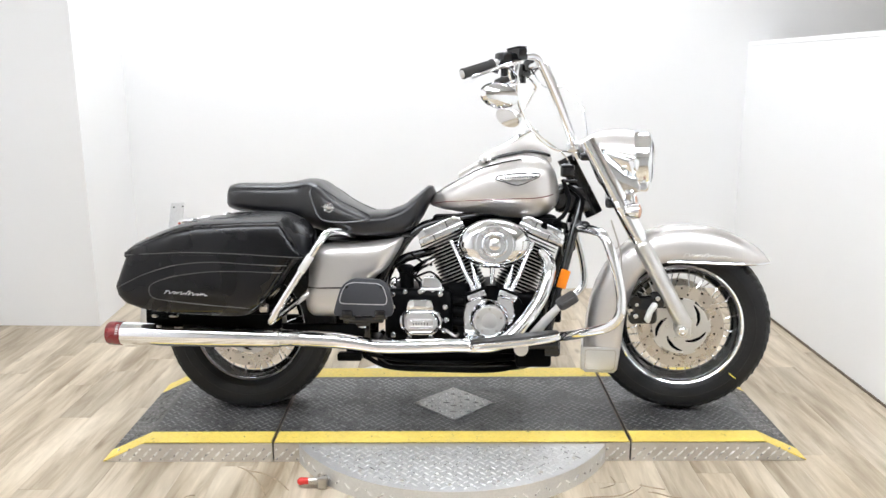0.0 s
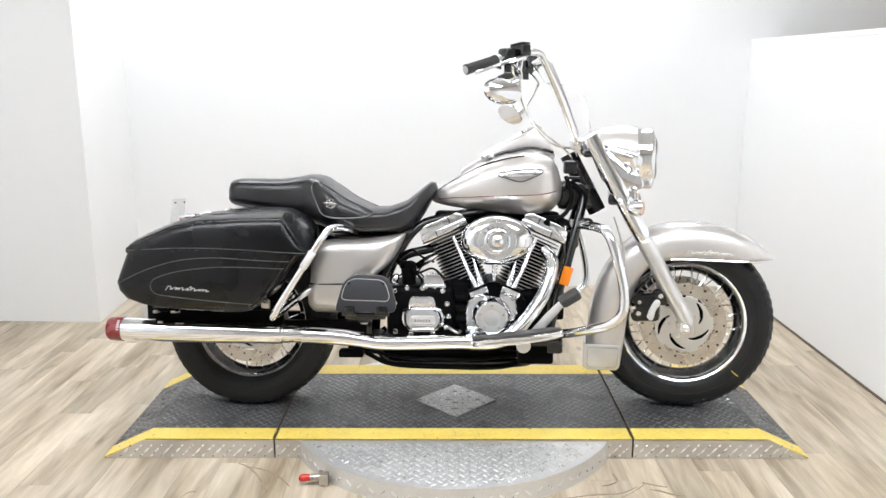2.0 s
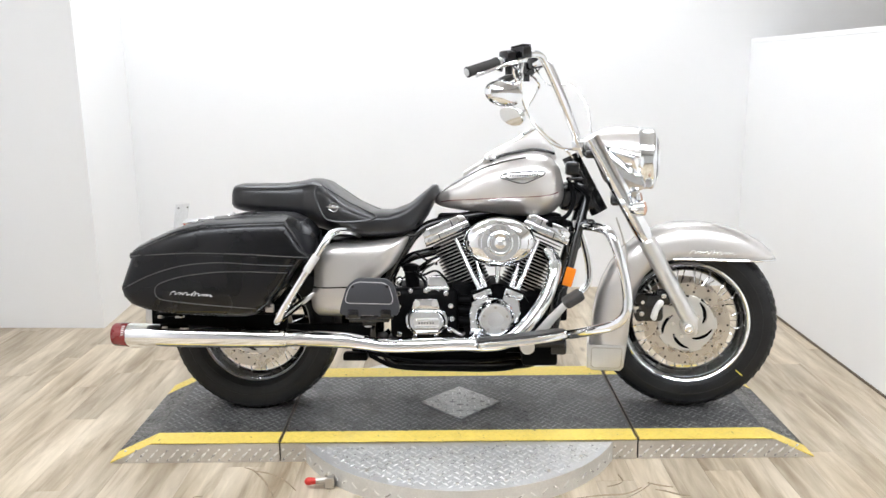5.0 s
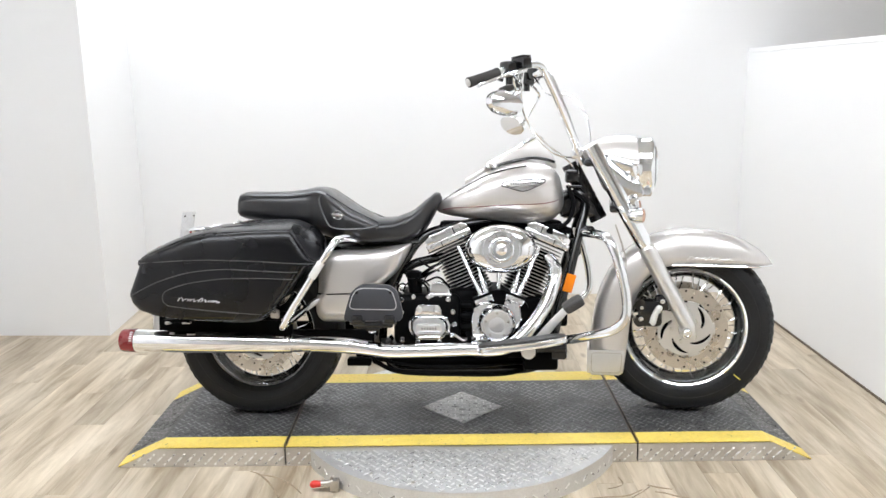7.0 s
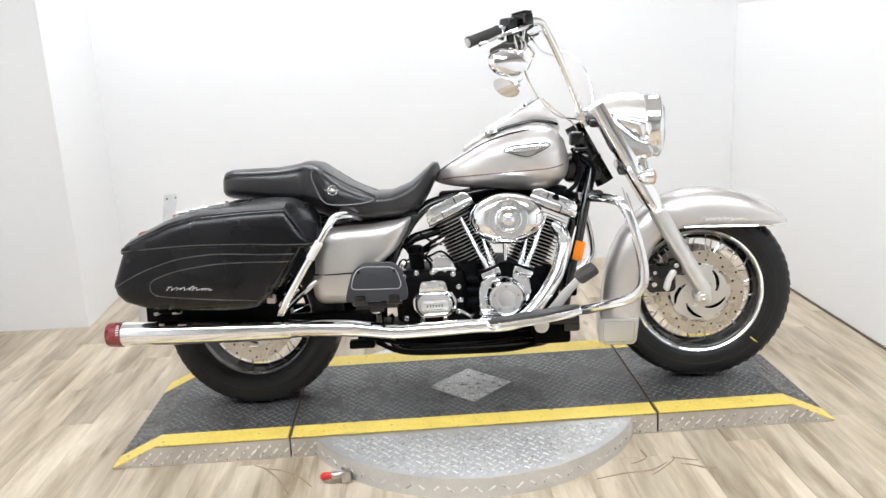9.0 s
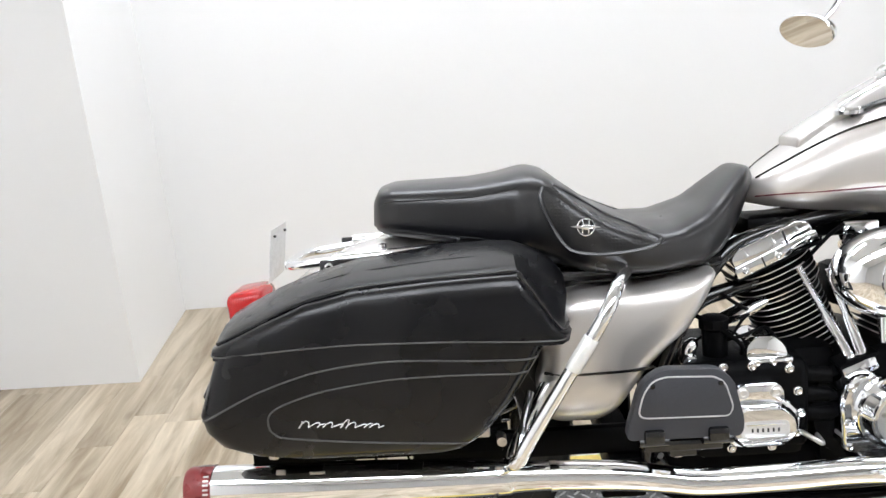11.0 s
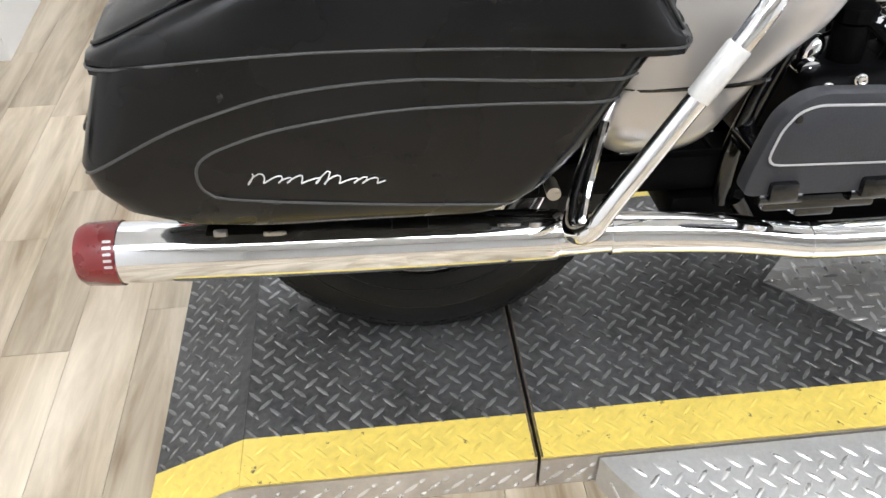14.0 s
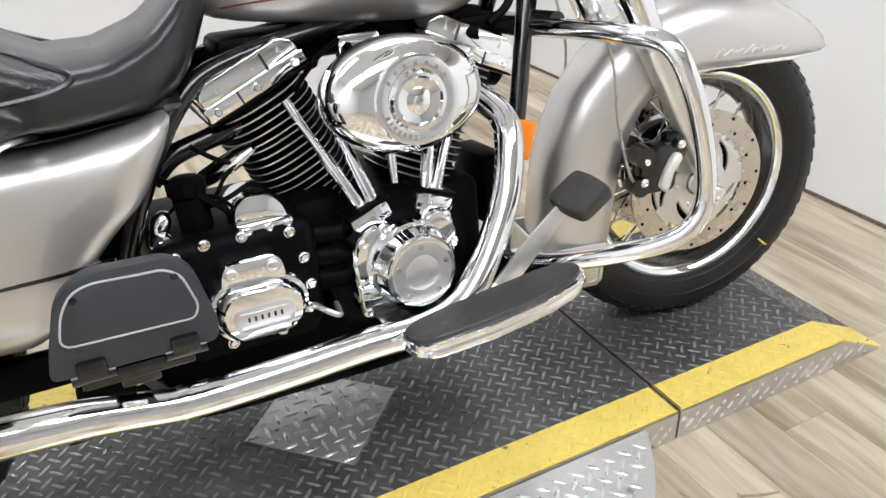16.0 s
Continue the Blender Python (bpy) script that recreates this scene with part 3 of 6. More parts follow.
def add_wheel(name, m, prof, label):
    global spoke_data
    hub = part(name, lathe([(-0.085, 0.0001), (-0.085, 0.022), (-0.07, 0.024), (-0.066, 0.052), (-0.058, 0.054), (-0.05, 0.038), (-0.02, 0.033), (0.02, 0.033),
                            (0.05, 0.038), (0.058, 0.054), (0.066, 0.052), (0.07, 0.024), (0.085, 0.022), (0.085, 0.0001)], seg=32, cap=False), CHROME, bike, label)
    hub.matrix_local = m
    tyre = part("tyre", tyre_mesh(prof), RUBBER, hub, "black rubber tyre")
    for r_, y_ in ((0.232, None), (0.262, None)):
        y_ = at_values(r_, [(r, y) for y, r in prof])
        for s_ in (-1, 1):
            part("sidewall_ring", lathe([(-y_ * s_ - 0.0008 * s_, r_ - 0.0018), (-y_ * s_ + 0.0011 * s_, r_), (-y_ * s_ - 0.0008 * s_, r_ + 0.0018)], seg=72, closed=True), RUBBER, tyre)
    part("tyre_tread", tread_mesh(prof), RUBBER, hub)["kind"] = "stuff"
    rim = part("rim", lathe([(y, r + 0.0006) for y, r in RIM_PROFILE], seg=80, closed=True), CHROME, hub, "polished chrome rim")
    part("rim_well", lathe([(-0.040, 0.2028), (-0.026, 0.1955), (-0.014, 0.1855), (0, 0.1825), (0.014, 0.1855), (0.026, 0.1955), (0.040, 0.2028)], seg=80, cap=False), SHADE_CHROME, rim, "polished rim well with shade painted into its colour")
    if spoke_data is None:
        spoke_data = finish("spoke", rod((0, 0, 0), (0, 0, 1), 0.0023, seg=6), CHROME)
    # Added black discs give the shade seen through the carrier slots.
    for s_ in (-1, 1):
        part("slot_backing", lathe([(s_ * 0.046, 0.030), (s_ * 0.045, 0.094), (s_ * 0.051, 0.096), (s_ * 0.053, 0.030)], seg=40, closed=True), BLACK, hub, "added black disc darkening the carrier slots")
    for i in range(40):
        s = -1 if i % 2 else 1
        a = 2 * math.pi * i / 40
        lead = (1 if (i // 2) % 2 else -1) * radians(38)
        p = Vector((0.050 * math.cos(a + lead), s * 0.056, 0.050 * math.sin(a + lead)))
        q = Vector((0.186 * math.cos(a), s * 0.010, 0.186 * math.sin(a)))
        d = q - p
        sp = part("spoke", spoke_data, CHROME, hub)
        sp.matrix_local = Matrix.LocRotScale(p, d.to_track_quat("Z", "Y"), (1, 1, d.length))
        if i % 2:
            part("spoke_nipple", rod(q - d.normalized() * 0.014, q, 0.0036, seg=6), CHROME, hub)
    return hub


def carrier_mesh(y, r1):
    """A flat ring with five curved slots through it."""
    bm = bmesh.new()
    rad = np.linspace(0.026, r1, 36)
    n = 300
    grid = [[bm.verts.new((r * math.cos(2 * math.pi * k / n), y, r * math.sin(2 * math.pi * k / n))) for k in range(n)] for r in rad]
    for i in range(len(rad) - 1):
        for k in range(n):
            r, a = (rad[i] + rad[i + 1]) / 2, (k + 0.5) * 360 / n % 72
            slot = (3 < a < 61 and abs(r - (0.056 + 0.034 * (a - 3) / 58)) < 0.0032 + 0.0038 * math.sin(math.pi * (a - 3) / 58)) or (14 < a < 62 and r > r1 - 0.006)
            if not slot:
                bm.faces.new((grid[i][k], grid[i][(k + 1) % n], grid[i + 1][(k + 1) % n], grid[i + 1][k]))
    return bm


hole_data = None


def add_brake_disc(hub, y, r1, label):
    global hole_data
    d = part("brake_disc", disc_mesh(r1 - 0.044, r1, 0.0025), DISC_STEEL, hub, label)
    d.matrix_local = Matrix.Translation((0, y, 0))
    # Black plugs paint the dark inside of the disc's holes.
    if hole_data is None:
        hole_data = finish("hole_plug", lathe([(-0.0029, 0.0038), (0.0029, 0.0038)], (0, 0, 0), "y", 8), BLACK)
    for i in range(24):
        a = 2 * math.pi * (i + 0.3 * (i % 2)) / 24
        r = r1 - (0.009, 0.031)[i % 2]
        part("hole_plug", hole_data, BLACK, d).location = (r * math.cos(a), 0, r * math.sin(a))
    carrier = part("disc_carrier", carrier_mesh(y, r1 - 0.0455), SATIN, hub, "bright alloy carrier with curved slots")
    solid = carrier.modifiers.new("thickness", "SOLIDIFY")
    solid.thickness, solid.offset = 0.006, 0
    for i in range(5):
        a = 2 * math.pi * (i + 0.5) / 5
        part("bolt", bolt_head((0.047 * math.cos(a), y - math.copysign(-0.003, y), 0.047 * math.sin(a)), 0.007, 0.007, "y", 1 if y > 0 else -1), CHROME, hub)
        part("rivet", lathe([(0, 0.006), (math.copysign(0.002, y), 0.0055), (math.copysign(0.0022, y), 0.0001)], ((r1 - 0.046) * math.cos(a), y + math.copysign(0.003, y), (r1 - 0.046) * math.sin(a)), "y", 10), STEEL, hub)
    return d


front_wheel = add_wheel("front_wheel", STEER @ Matrix.Translation((1.625, 0, R_TYRE + 0.004)) @ Matrix.Diagonal((1.04, 1, 1.04, 1)), FRONT_PROFILE, "front wheel with wire spokes")
add_brake_disc(front_wheel, -0.072, 0.150, "drilled steel brake disc")
add_brake_disc(front_wheel, 0.072, 0.150, "drilled steel brake disc")
part("chalk_mark", tube([(0.176, -0.0672, -0.166), (0.188, -0.0674, -0.177), (0.199, -0.0655, -0.185)], 0.0022, 6, 3), CHALK, front_wheel, "yellow chalk mark on the tyre")
rear_wheel = add_wheel("rear_wheel", Matrix.Translation((0, -0.004, R_TYRE - 0.006)), REAR_PROFILE, "rear wheel with wire spokes")
add_brake_disc(rear_wheel, -0.074, 0.150, "drilled steel brake disc")


# Unseen pulley, added to darken the view through the rear wheel.
part("rear_pulley", turned(lathe([(0.078, 0.0001), (0.078, 0.105), (0.080, 0.112), (0.100, 0.112), (0.102, 0.105), (0.102, 0.0001)], seg=48), Matrix.Identity(4)), BLACK, rear_wheel, "added black pulley disc that darkens the rear wheel")


# front fender
def fender_skin(outer, inner, half, across=17, power=0.62):
    """outer and inner: lines of (x, z); the skin bulges from one inner edge over the outer line to the other."""
    rows = []
    for (px, pz), (qx, qz), w in zip(outer, inner, half):
        row = []
        for k in range(across):
            v = -1 + 2 * k / (across - 1)
            a = abs(v) * math.pi / 2
            y = math.copysign(w * math.sin(a) ** power, v) if v else 0.0
            f = 1 - math.cos(a) ** 0.8 if abs(v) < 1 else 1.0
            row.append((px + (qx - px) * f, y, pz + (qz - pz) * f))
        rows.append(row)
    return rings(rows, closed_ring=False)


def thick(ob, t):
    m = ob.modifiers.new("thickness", "SOLIDIFY")
    m.thickness, m.offset = t, -1
    return ob


F_OUT = [(1.940, 0.566), (1.920, 0.596), (1.885, 0.627), (1.835, 0.656), (1.78, 0.678), (1.72, 0.692), (1.65, 0.700), (1.58, 0.696), (1.51, 0.678), (1.445, 0.645),
         (1.39, 0.598), (1.345, 0.540), (1.312, 0.475), (1.292, 0.410), (1.280, 0.340), (1.274, 0.254), (1.271, 0.204), (1.270, 0.154)]
F_IN = [(1.932, 0.562), (1.905, 0.562), (1.870, 0.562), (1.825, 0.563), (1.775, 0.564), (1.72, 0.566), (1.66, 0.567), (1.61, 0.568), (1.57, 0.566), (1.535, 0.560),
        (1.50, 0.540), (1.468, 0.505), (1.447, 0.460), (1.432, 0.410), (1.420, 0.340), (1.412, 0.264), (1.406, 0.204), (1.400, 0.154)]
F_HALF = [0.045, 0.066, 0.078, 0.086, 0.090, 0.092, 0.093, 0.093, 0.093, 0.093, 0.093, 0.093, 0.092, 0.091, 0.090, 0.088, 0.086, 0.084]
front_fender = thick(part("front_fender", turned(fender_skin(F_OUT, F_IN, F_HALF), STEER), SILVER, bike, "silver painted front fender"), 0.004)
edge = [(x, y, z) for (x, z), y in zip(F_IN[:9], [-0.05, -0.069, -0.081, -0.089, -0.093, -0.095, -0.096, -0.096, -0.096])]
for s in (1, -1):
    part("fender_trim", turned(tube([(x, y * s, z + 0.002) for x, y, z in edge], 0.0045, 8, 2), STEER), CHROME, front_fender, "chrome edge trim")
flap = [(1.268, 0.236), (1.404, 0.236), (1.397, 0.150), (1.384, 0.138), (1.280, 0.138), (1.267, 0.150)]
for s in (1, -1):
    part("fender_tip", turned(prism(flap, s * 0.0885, s * 0.0945, 0.002), STEER), SATIN, front_fender, "bright lower tip")
    line = rounded([(1.279, 0.226), (1.393, 0.226), (1.388, 0.156), (1.378, 0.149), (1.286, 0.149), (1.278, 0.157)], 0.010, 3)
    part("tip_border", turned(tube([(x, s * 0.0946, z) for x, z in line + line[:1]], 0.0016, 6, 0), STEER), STEEL, front_fender, "dark border line")
part("fender_tip", turned(box(1.2665, 0, 0.19, 0.008, 0.150, 0.10, 0.003), STEER), SATIN, front_fender, "bright lower tip")
# the flourish in place of the maker's script
def script_line(x0, z0, y, long_, high, slope, capitals):
    """A running looped line like handwriting, taller where a word begins."""
    out = []
    for i in range(97):
        t = i / 96
        k = t * 11
        own = (0.9, 0.6, 1.1, 0.7, 1.25, 0.55, 0.9, 1.15, 0.6, 0.95, 0.75, 0.5)
        tall = own[int(k)] * (1 - k % 1) + own[min(11, int(k) + 1)] * (k % 1) + 1.2 * sum(math.exp(-((t - c) / 0.04) ** 2) for c in capitals)
        a = 2 * math.pi * (k + 0.22 * math.sin(k * 2.1))
        out.append((x0 + long_ * t + 0.0042 * math.sin(a + 0.9) + 0.3 * high * tall * math.cos(a), y, z0 + slope * t * long_ + high * tall * math.cos(a) + (tall - 1) * high * 0.5))
    return out


wave = script_line(1.625, 0.596, -0.0965, 0.165, 0.0050, -0.03, (0.04, 0.48))
part("fender_script", turned(tube(wave, 0.0013, 6, 0), STEER), MARK, front_fender, "bright raised script flourish")

# fork
FU, FL = Vector((1.270, 0, 1.012)), Vector((1.637, 0, 0.335))
for s in (-1, 1):
    y = 0.108 * s
    a, b = FU + Vector((0, y, 0)), FL + Vector((0, y, 0))
    m1 = a.lerp(b, 0.545)
    part("fork_cover", turned(tube([(*a, 0.027), (*a.lerp(b, 0.25), 0.030), (*a.lerp(b, 0.50), 0.031), (*m1, 0.028)], None, 20, 3), STEER), CHROME, bike, "chrome fork tube cover")
    part("fork_slider", turned(tube([(*m1, 0.0255), (*a.lerp(b, 0.56), 0.031), (*a.lerp(b, 0.60), 0.0305), (*a.lerp(b, 0.95), 0.029), (*b, 0.029), (*(b + (b - a) * 0.012), 0.018)], None, 20, 2), STEER),
         SATIN, bike, "grey alloy fork slider")
    lug = part("axle_clamp", turned(merged(box(1.632, y, 0.322, 0.052, 0.05, 0.062, 0.012), rod((1.625, y - 0.034 * 1, R_TYRE + 0.004), (1.625, y + 0.034, R_TYRE + 0.004), 0.021)), STEER), SATIN, bike, "alloy axle clamp")
    part("axle_nut", turned(bolt_head((1.625, y + 0.034 * s, R_TYRE + 0.004), 0.014, 0.008, "y", s), STEER), CHROME, lug)
    cal = part("brake_caliper", turned(merged(box(1.492, 0.112 * s, 0.392, 0.088, 0.05, 0.105, 0.018), rod((1.455, 0.105 * s, 0.425), (1.455, 0.14 * s, 0.425), 0.022),
                                              rod((1.452, 0.105 * s, 0.362), (1.452, 0.138 * s, 0.362), 0.020), box(1.535, 0.108 * s, 0.43, 0.05, 0.03, 0.06, 0.01)), STEER), BLACK_GLOSS, bike, "black brake caliper")
    part("caliper_insert", turned(tube([(1.496, 0.138 * s, 0.352, 0.004), (1.499, 0.139 * s, 0.356, 0.0115), (1.503, 0.140 * s, 0.372, 0.0125), (1.509, 0.140 * s, 0.392, 0.0115), (1.520, 0.140 * s, 0.410, 0.0125), (1.526, 0.139 * s, 0.420, 0.0105), (1.528, 0.138 * s, 0.424, 0.004)], None, 12, 3), STEER), MARK, cal, "bright insert")
    for q in ((1.46, 0.415), (1.458, 0.372), (1.535, 0.44)):
        part("bolt", turned(bolt_head((q[0], 0.137 * s, q[1]), 0.007, 0.006, "y", s), STEER), CHROME, cal)
    part("brake_hose", turned(tube([(1.45, 0.125 * s, 0.36), (1.425, 0.13 * s, 0.40), (1.405, 0.115 * s, 0.50), (1.40, 0.10 * s, 0.60), (1.37, 0.085 * s, 0.70)], 0.0030, 8), STEER), STEEL, bike, "thin dull brake hose")
part("fork_bridge", turned(merged(box(1.300, 0, 0.955, 0.075, 0.27, 0.030, 0.010), box(1.395, 0, 0.785, 0.075, 0.27, 0.035, 0.010)), STEER_UP), BLACK_GLOSS, bike, "black fork yoke")
part("steering_head", merged(rod((1.318, 0, 0.74), (1.205, 0, 0.955), 0.034), box(1.235, 0, 0.80, 0.14, 0.07, 0.11, 0.02)), BLACK_GLOSS, bike, "black steering head")

# headlamp nacelle
nac = []
for x, z, w, h in ((1.236, 0.985, 0.020, 0.012), (1.262, 0.988, 0.052, 0.026), (1.29, 0.985, 0.074, 0.044), (1.33, 0.977, 0.094, 0.068), (1.38, 0.961, 0.110, 0.093), (1.43, 0.945, 0.116, 0.106), (1.448, 0.940, 0.116, 0.109), (1.458, 0.937, 0.115, 0.109)):
    nac.append([(x, w * math.cos(a), z + h * math.sin(a)) for a in np.linspace(0, 2 * math.pi, 40, endpoint=False)])
nacelle = part("headlamp_nacelle", turned(rings(nac), STEER_UP), SILVER, bike, "silver painted headlamp nacelle")
chin = []
for x, z, w, h in ((1.285, 0.985, 0.074, 0.042), (1.33, 0.977, 0.0965, 0.0705), (1.38, 0.961, 0.1125, 0.0955), (1.43, 0.945, 0.1185, 0.1085), (1.455, 0.938, 0.1180, 0.1115)):
    chin.append([(x, w * math.cos(a), z + h * math.sin(a)) for a in np.linspace(radians(176), radians(364), 28)])
thick(part("nacelle_chin", turned(rings(chin, closed_ring=False), STEER_UP), CHROME, nacelle, "chrome lower half of the nacelle"), 0.002)
part("chin_bead", turned(tube([(x, -w - 0.001, z + 0.004) for x, z, w in ((1.30, 0.983, 0.082), (1.33, 0.978, 0.097), (1.38, 0.965, 0.113), (1.43, 0.952, 0.119), (1.456, 0.946, 0.119))], 0.004, 8, 3), STEER_UP), CHROME, nacelle, "chrome bead")
part("headlamp_ring", turned(lathe([(1.456, 0.100), (1.456, 0.1150), (1.463, 0.1185), (1.470, 0.1165), (1.474, 0.1150), (1.498, 0.1150), (1.503, 0.1165), (1.512, 0.1140), (1.519, 0.106), (1.520, 0.098), (1.510, 0.096), (1.49, 0.096)], (0, 0, 0.932), "x", 48, closed=True), STEER_UP), CHROME, nacelle, "chrome headlamp ring")
part("reflector_bowl", turned(lathe([(1.515, 0.0955), (1.50, 0.088), (1.485, 0.06), (1.480, 0.0001)], (0, 0, 0.932), "x", 40, cap=False), STEER_UP), CHROME, nacelle, "mirrored bowl")
part("headlamp_glass", turned(lathe([(1.512, 0.097), (1.518, 0.0965), (1.530, 0.07), (1.536, 0.035), (1.538, 0.0001)], (0, 0, 0.932), "x", 40, cap=False), STEER_UP), GLASS, nacelle, "clear headlamp glass")
for s in (-1, 1):
    panel = rounded([(1.275, 0.985), (1.345, 0.960), (1.43, 0.892), (1.480, 0.872), (1.485, 0.828), (1.40, 0.812), (1.335, 0.850)], 0.02)
    part("nacelle_panel", turned(pillow(panel, [(0.085 * s, 1.0), (0.112 * s, 1.0), (0.124 * s, 0.93), (0.128 * s, 0.7)]), STEER_UP), CHROME, nacelle, "polished chrome nacelle side")
part("lamp_bar", turned(merged(tube([(1.44, -0.16, 0.812), (1.452, -0.09, 0.816), (1.455, 0, 0.818), (1.452, 0.09, 0.816), (1.44, 0.16, 0.812)], 0.011, 12), box(1.43, 0, 0.82, 0.05, 0.13, 0.03, 0.008)), STEER_UP), CHROME, bike, "chrome lamp bar")
for s in (-1, 1):
    stalk = part("turn_signal", turned(merged(rod((1.452, 0.155 * s, 0.815), (1.456, 0.160 * s, 0.790), 0.008), lathe([(-0.036, 0.006), (-0.03, 0.018), (-0.012, 0.027), (0.012, 0.029), (0.016, 0.029), (0.016, 0.0001)], (1.458, 0.160 * s, 0.762), "x", 24)), STEER_UP), CHROME, bike, "chrome bullet turn signal")
    part("signal_lens", turned(lathe([(0.0162, 0.027), (0.024, 0.022), (0.028, 0.010), (0.029, 0.0001)], (1.458, 0.160 * s, 0.762), "x", 24), STEER_UP), SMOKE, stalk, "amber lens")

# handlebar and its fittings
BAR = [(1.236, -0.058, 0.985), (1.226, -0.072, 1.024), (1.206, -0.094, 1.078), (1.181, -0.119, 1.144), (1.152, -0.146, 1.215), (1.124, -0.170, 1.275), (1.102, -0.206, 1.308), (1.050, -0.29, 1.303), (0.975, -0.376, 1.275), (0.890, -0.457, 1.243)]
bars = part("handlebar", turned(merged(tube([(x, -y, z) for x, y, z in reversed(BAR)] + [(1.238, 0, 0.972)] + BAR, 0.0135, 14, 5)), STEER_UP), CHROME, bike, "tall chrome handlebar")
for s in (-1, 1):
    part("riser", turned(merged(rod((1.254, 0.05 * s, 0.945), (1.236, 0.058 * s, 0.995), 0.020), box(1.237, 0.058 * s, 0.985, 0.05, 0.035, 0.04, 0.008)), STEER_UP), CHROME, bars, "chrome riser")
    a, b = Vector((0.975, 0.376 * s, 1.275)), Vector((0.886, 0.460 * s, 1.2415))
    part("grip", turned(tube([(*a, 0.019), (*a.lerp(b, 0.06), 0.019), (*a.lerp(b, 0.09), 0.0172), (*a.lerp(b, 0.92), 0.0172), (*a.lerp(b, 0.97), 0.0185), (*b, 0.017), (*(b + (b - a) * 0.01), 0.004)], None, 18, 0), STEER_UP), PAD, bars, "black rubber grip")
    part("grip_plug", turned(tube([(*(b + (b - a) * 0.005), 0.0135), (*(b + (b - a) * 0.02), 0.0135), (*(b + (b - a) * 0.025), 0.010)], None, 18, 0), STEER_UP), SATIN, bars, "pale end plug")
    c = Vector((1.010, 0.340 * s, 1.288))
    part("switch_housing", turned(merged(turned(box(0, 0, 0, 0.052, 0.052, 0.056, 0.010), Matrix.Translation(c) @ pose(0, 0, 0, 0, 0, 45 * s)), rod(c, c + Vector((0.0, 0.0, -0.052)), 0.013), rod(c + Vector((-0.02, 0.015 * s, -0.01)), c + Vector((-0.03, 0.02 * s, -0.04)), 0.010)), STEER_UP), BLACK_GLOSS, bars, "black switch housing")
    res = Vector((1.050, 0.315 * s, 1.308))
    part("brake_reservoir", turned(merged(turned(box(0, 0, 0, 0.062, 0.045, 0.042, 0.007), Matrix.Translation(res) @ pose(0, 0, 0, 0, -6, 38 * s)), turned(box(0, 0, 0.023, 0.058, 0.042, 0.005, 0.002), Matrix.Translation(res) @ pose(0, 0, 0, 0, -6, 38 * s))), STEER_UP), BLACK_GLOSS, bars, "black fluid reservoir")
    part("lever", turned(tube([(1.065, 0.335 * s, 1.285, 0.009), (1.04, 0.375 * s, 1.275, 0.009), (0.99, 0.425 * s, 1.258, 0.008), (0.945, 0.468 * s, 1.238, 0.007), (0.925, 0.49 * s, 1.230, 0.009)], None, 10, 4, 0.6), STEER_UP), CHROME, bars, "chrome hand lever")
    mc = STEER_UP.inverted() @ (Vector((0.940, -0.410, 1.145)) if s < 0 else Vector((1.013, 0.40, 1.142)))
    stem = part("mirror", turned(tube([(1.030, 0.345 * s, 1.262), (1.055, 0.365 * s, 1.235), (1.055, 0.40 * s, 1.21), (0.5 * (mc.x + 1.05), 0.41 * s, mc.z + 0.022), (mc.x + 0.02, mc.y, mc.z)], 0.006, 10), STEER_UP), CHROME, bars, "chrome mirror hung below the bar")
    shell = lathe([(-0.014, 0.97), (-0.012, 1.0), (-0.004, 1.0), (0.010, 0.9), (0.020, 0.62), (0.026, 0.3), (0.027, 0.0001)], (0, 0, 0), "x", 40, cap=True, sx=0.074, sz=0.044)
    face = Matrix.Translation(mc) @ pose(0, 0, 0, 0, 0, 46 * s) @ pose(0, 0, 0, 8 * s, -7 if s < 0 else -20, 0)
    part("mirror_shell", turned(shell, STEER_UP @ face), CHROME, stem, "chrome mirror shell")
    part("mirror_glass", turned(lathe([(-0.0145, 0.93), (-0.0155, 0.92), (-0.0155, 0.0001)], (0, 0, 0), "x", 40, sx=0.075, sz=0.046), STEER_UP @ face), MIRROR, stem, "mirror glass")
part("brake_line", turned(tube([(1.055, -0.30, 1.290), (1.045, -0.28, 1.20), (1.055, -0.24, 1.13), (1.10, -0.17, 1.04), (1.16, -0.11, 0.985), (1.23, -0.06, 0.97)], 0.0045, 8), STEER_UP), CHROME, bars, "braided brake line")
part("throttle_cable", turned(tube([(1.02, -0.33, 1.262), (1.035, -0.29, 1.20), (1.07, -0.20, 1.09), (1.13, -0.12, 1.02), (1.20, -0.07, 0.96), (1.24, -0.05, 0.90)], 0.0038, 8), STEER_UP), CHROME, bars, "braided throttle cable")
part("clutch_cable", turned(tube([(1.05, 0.31, 1.285), (1.095, 0.24, 1.225), (1.142, 0.16, 1.205), (1.172, 0.156, 1.216), (1.213, 0.141, 1.20), (1.247, 0.122, 1.159), (1.269, 0.102, 1.117), (1.283, 0.076, 1.033), (1.275, 0.06, 0.97)], 0.0035, 8), STEER_UP), CHROME, bars, "pale clutch cable")

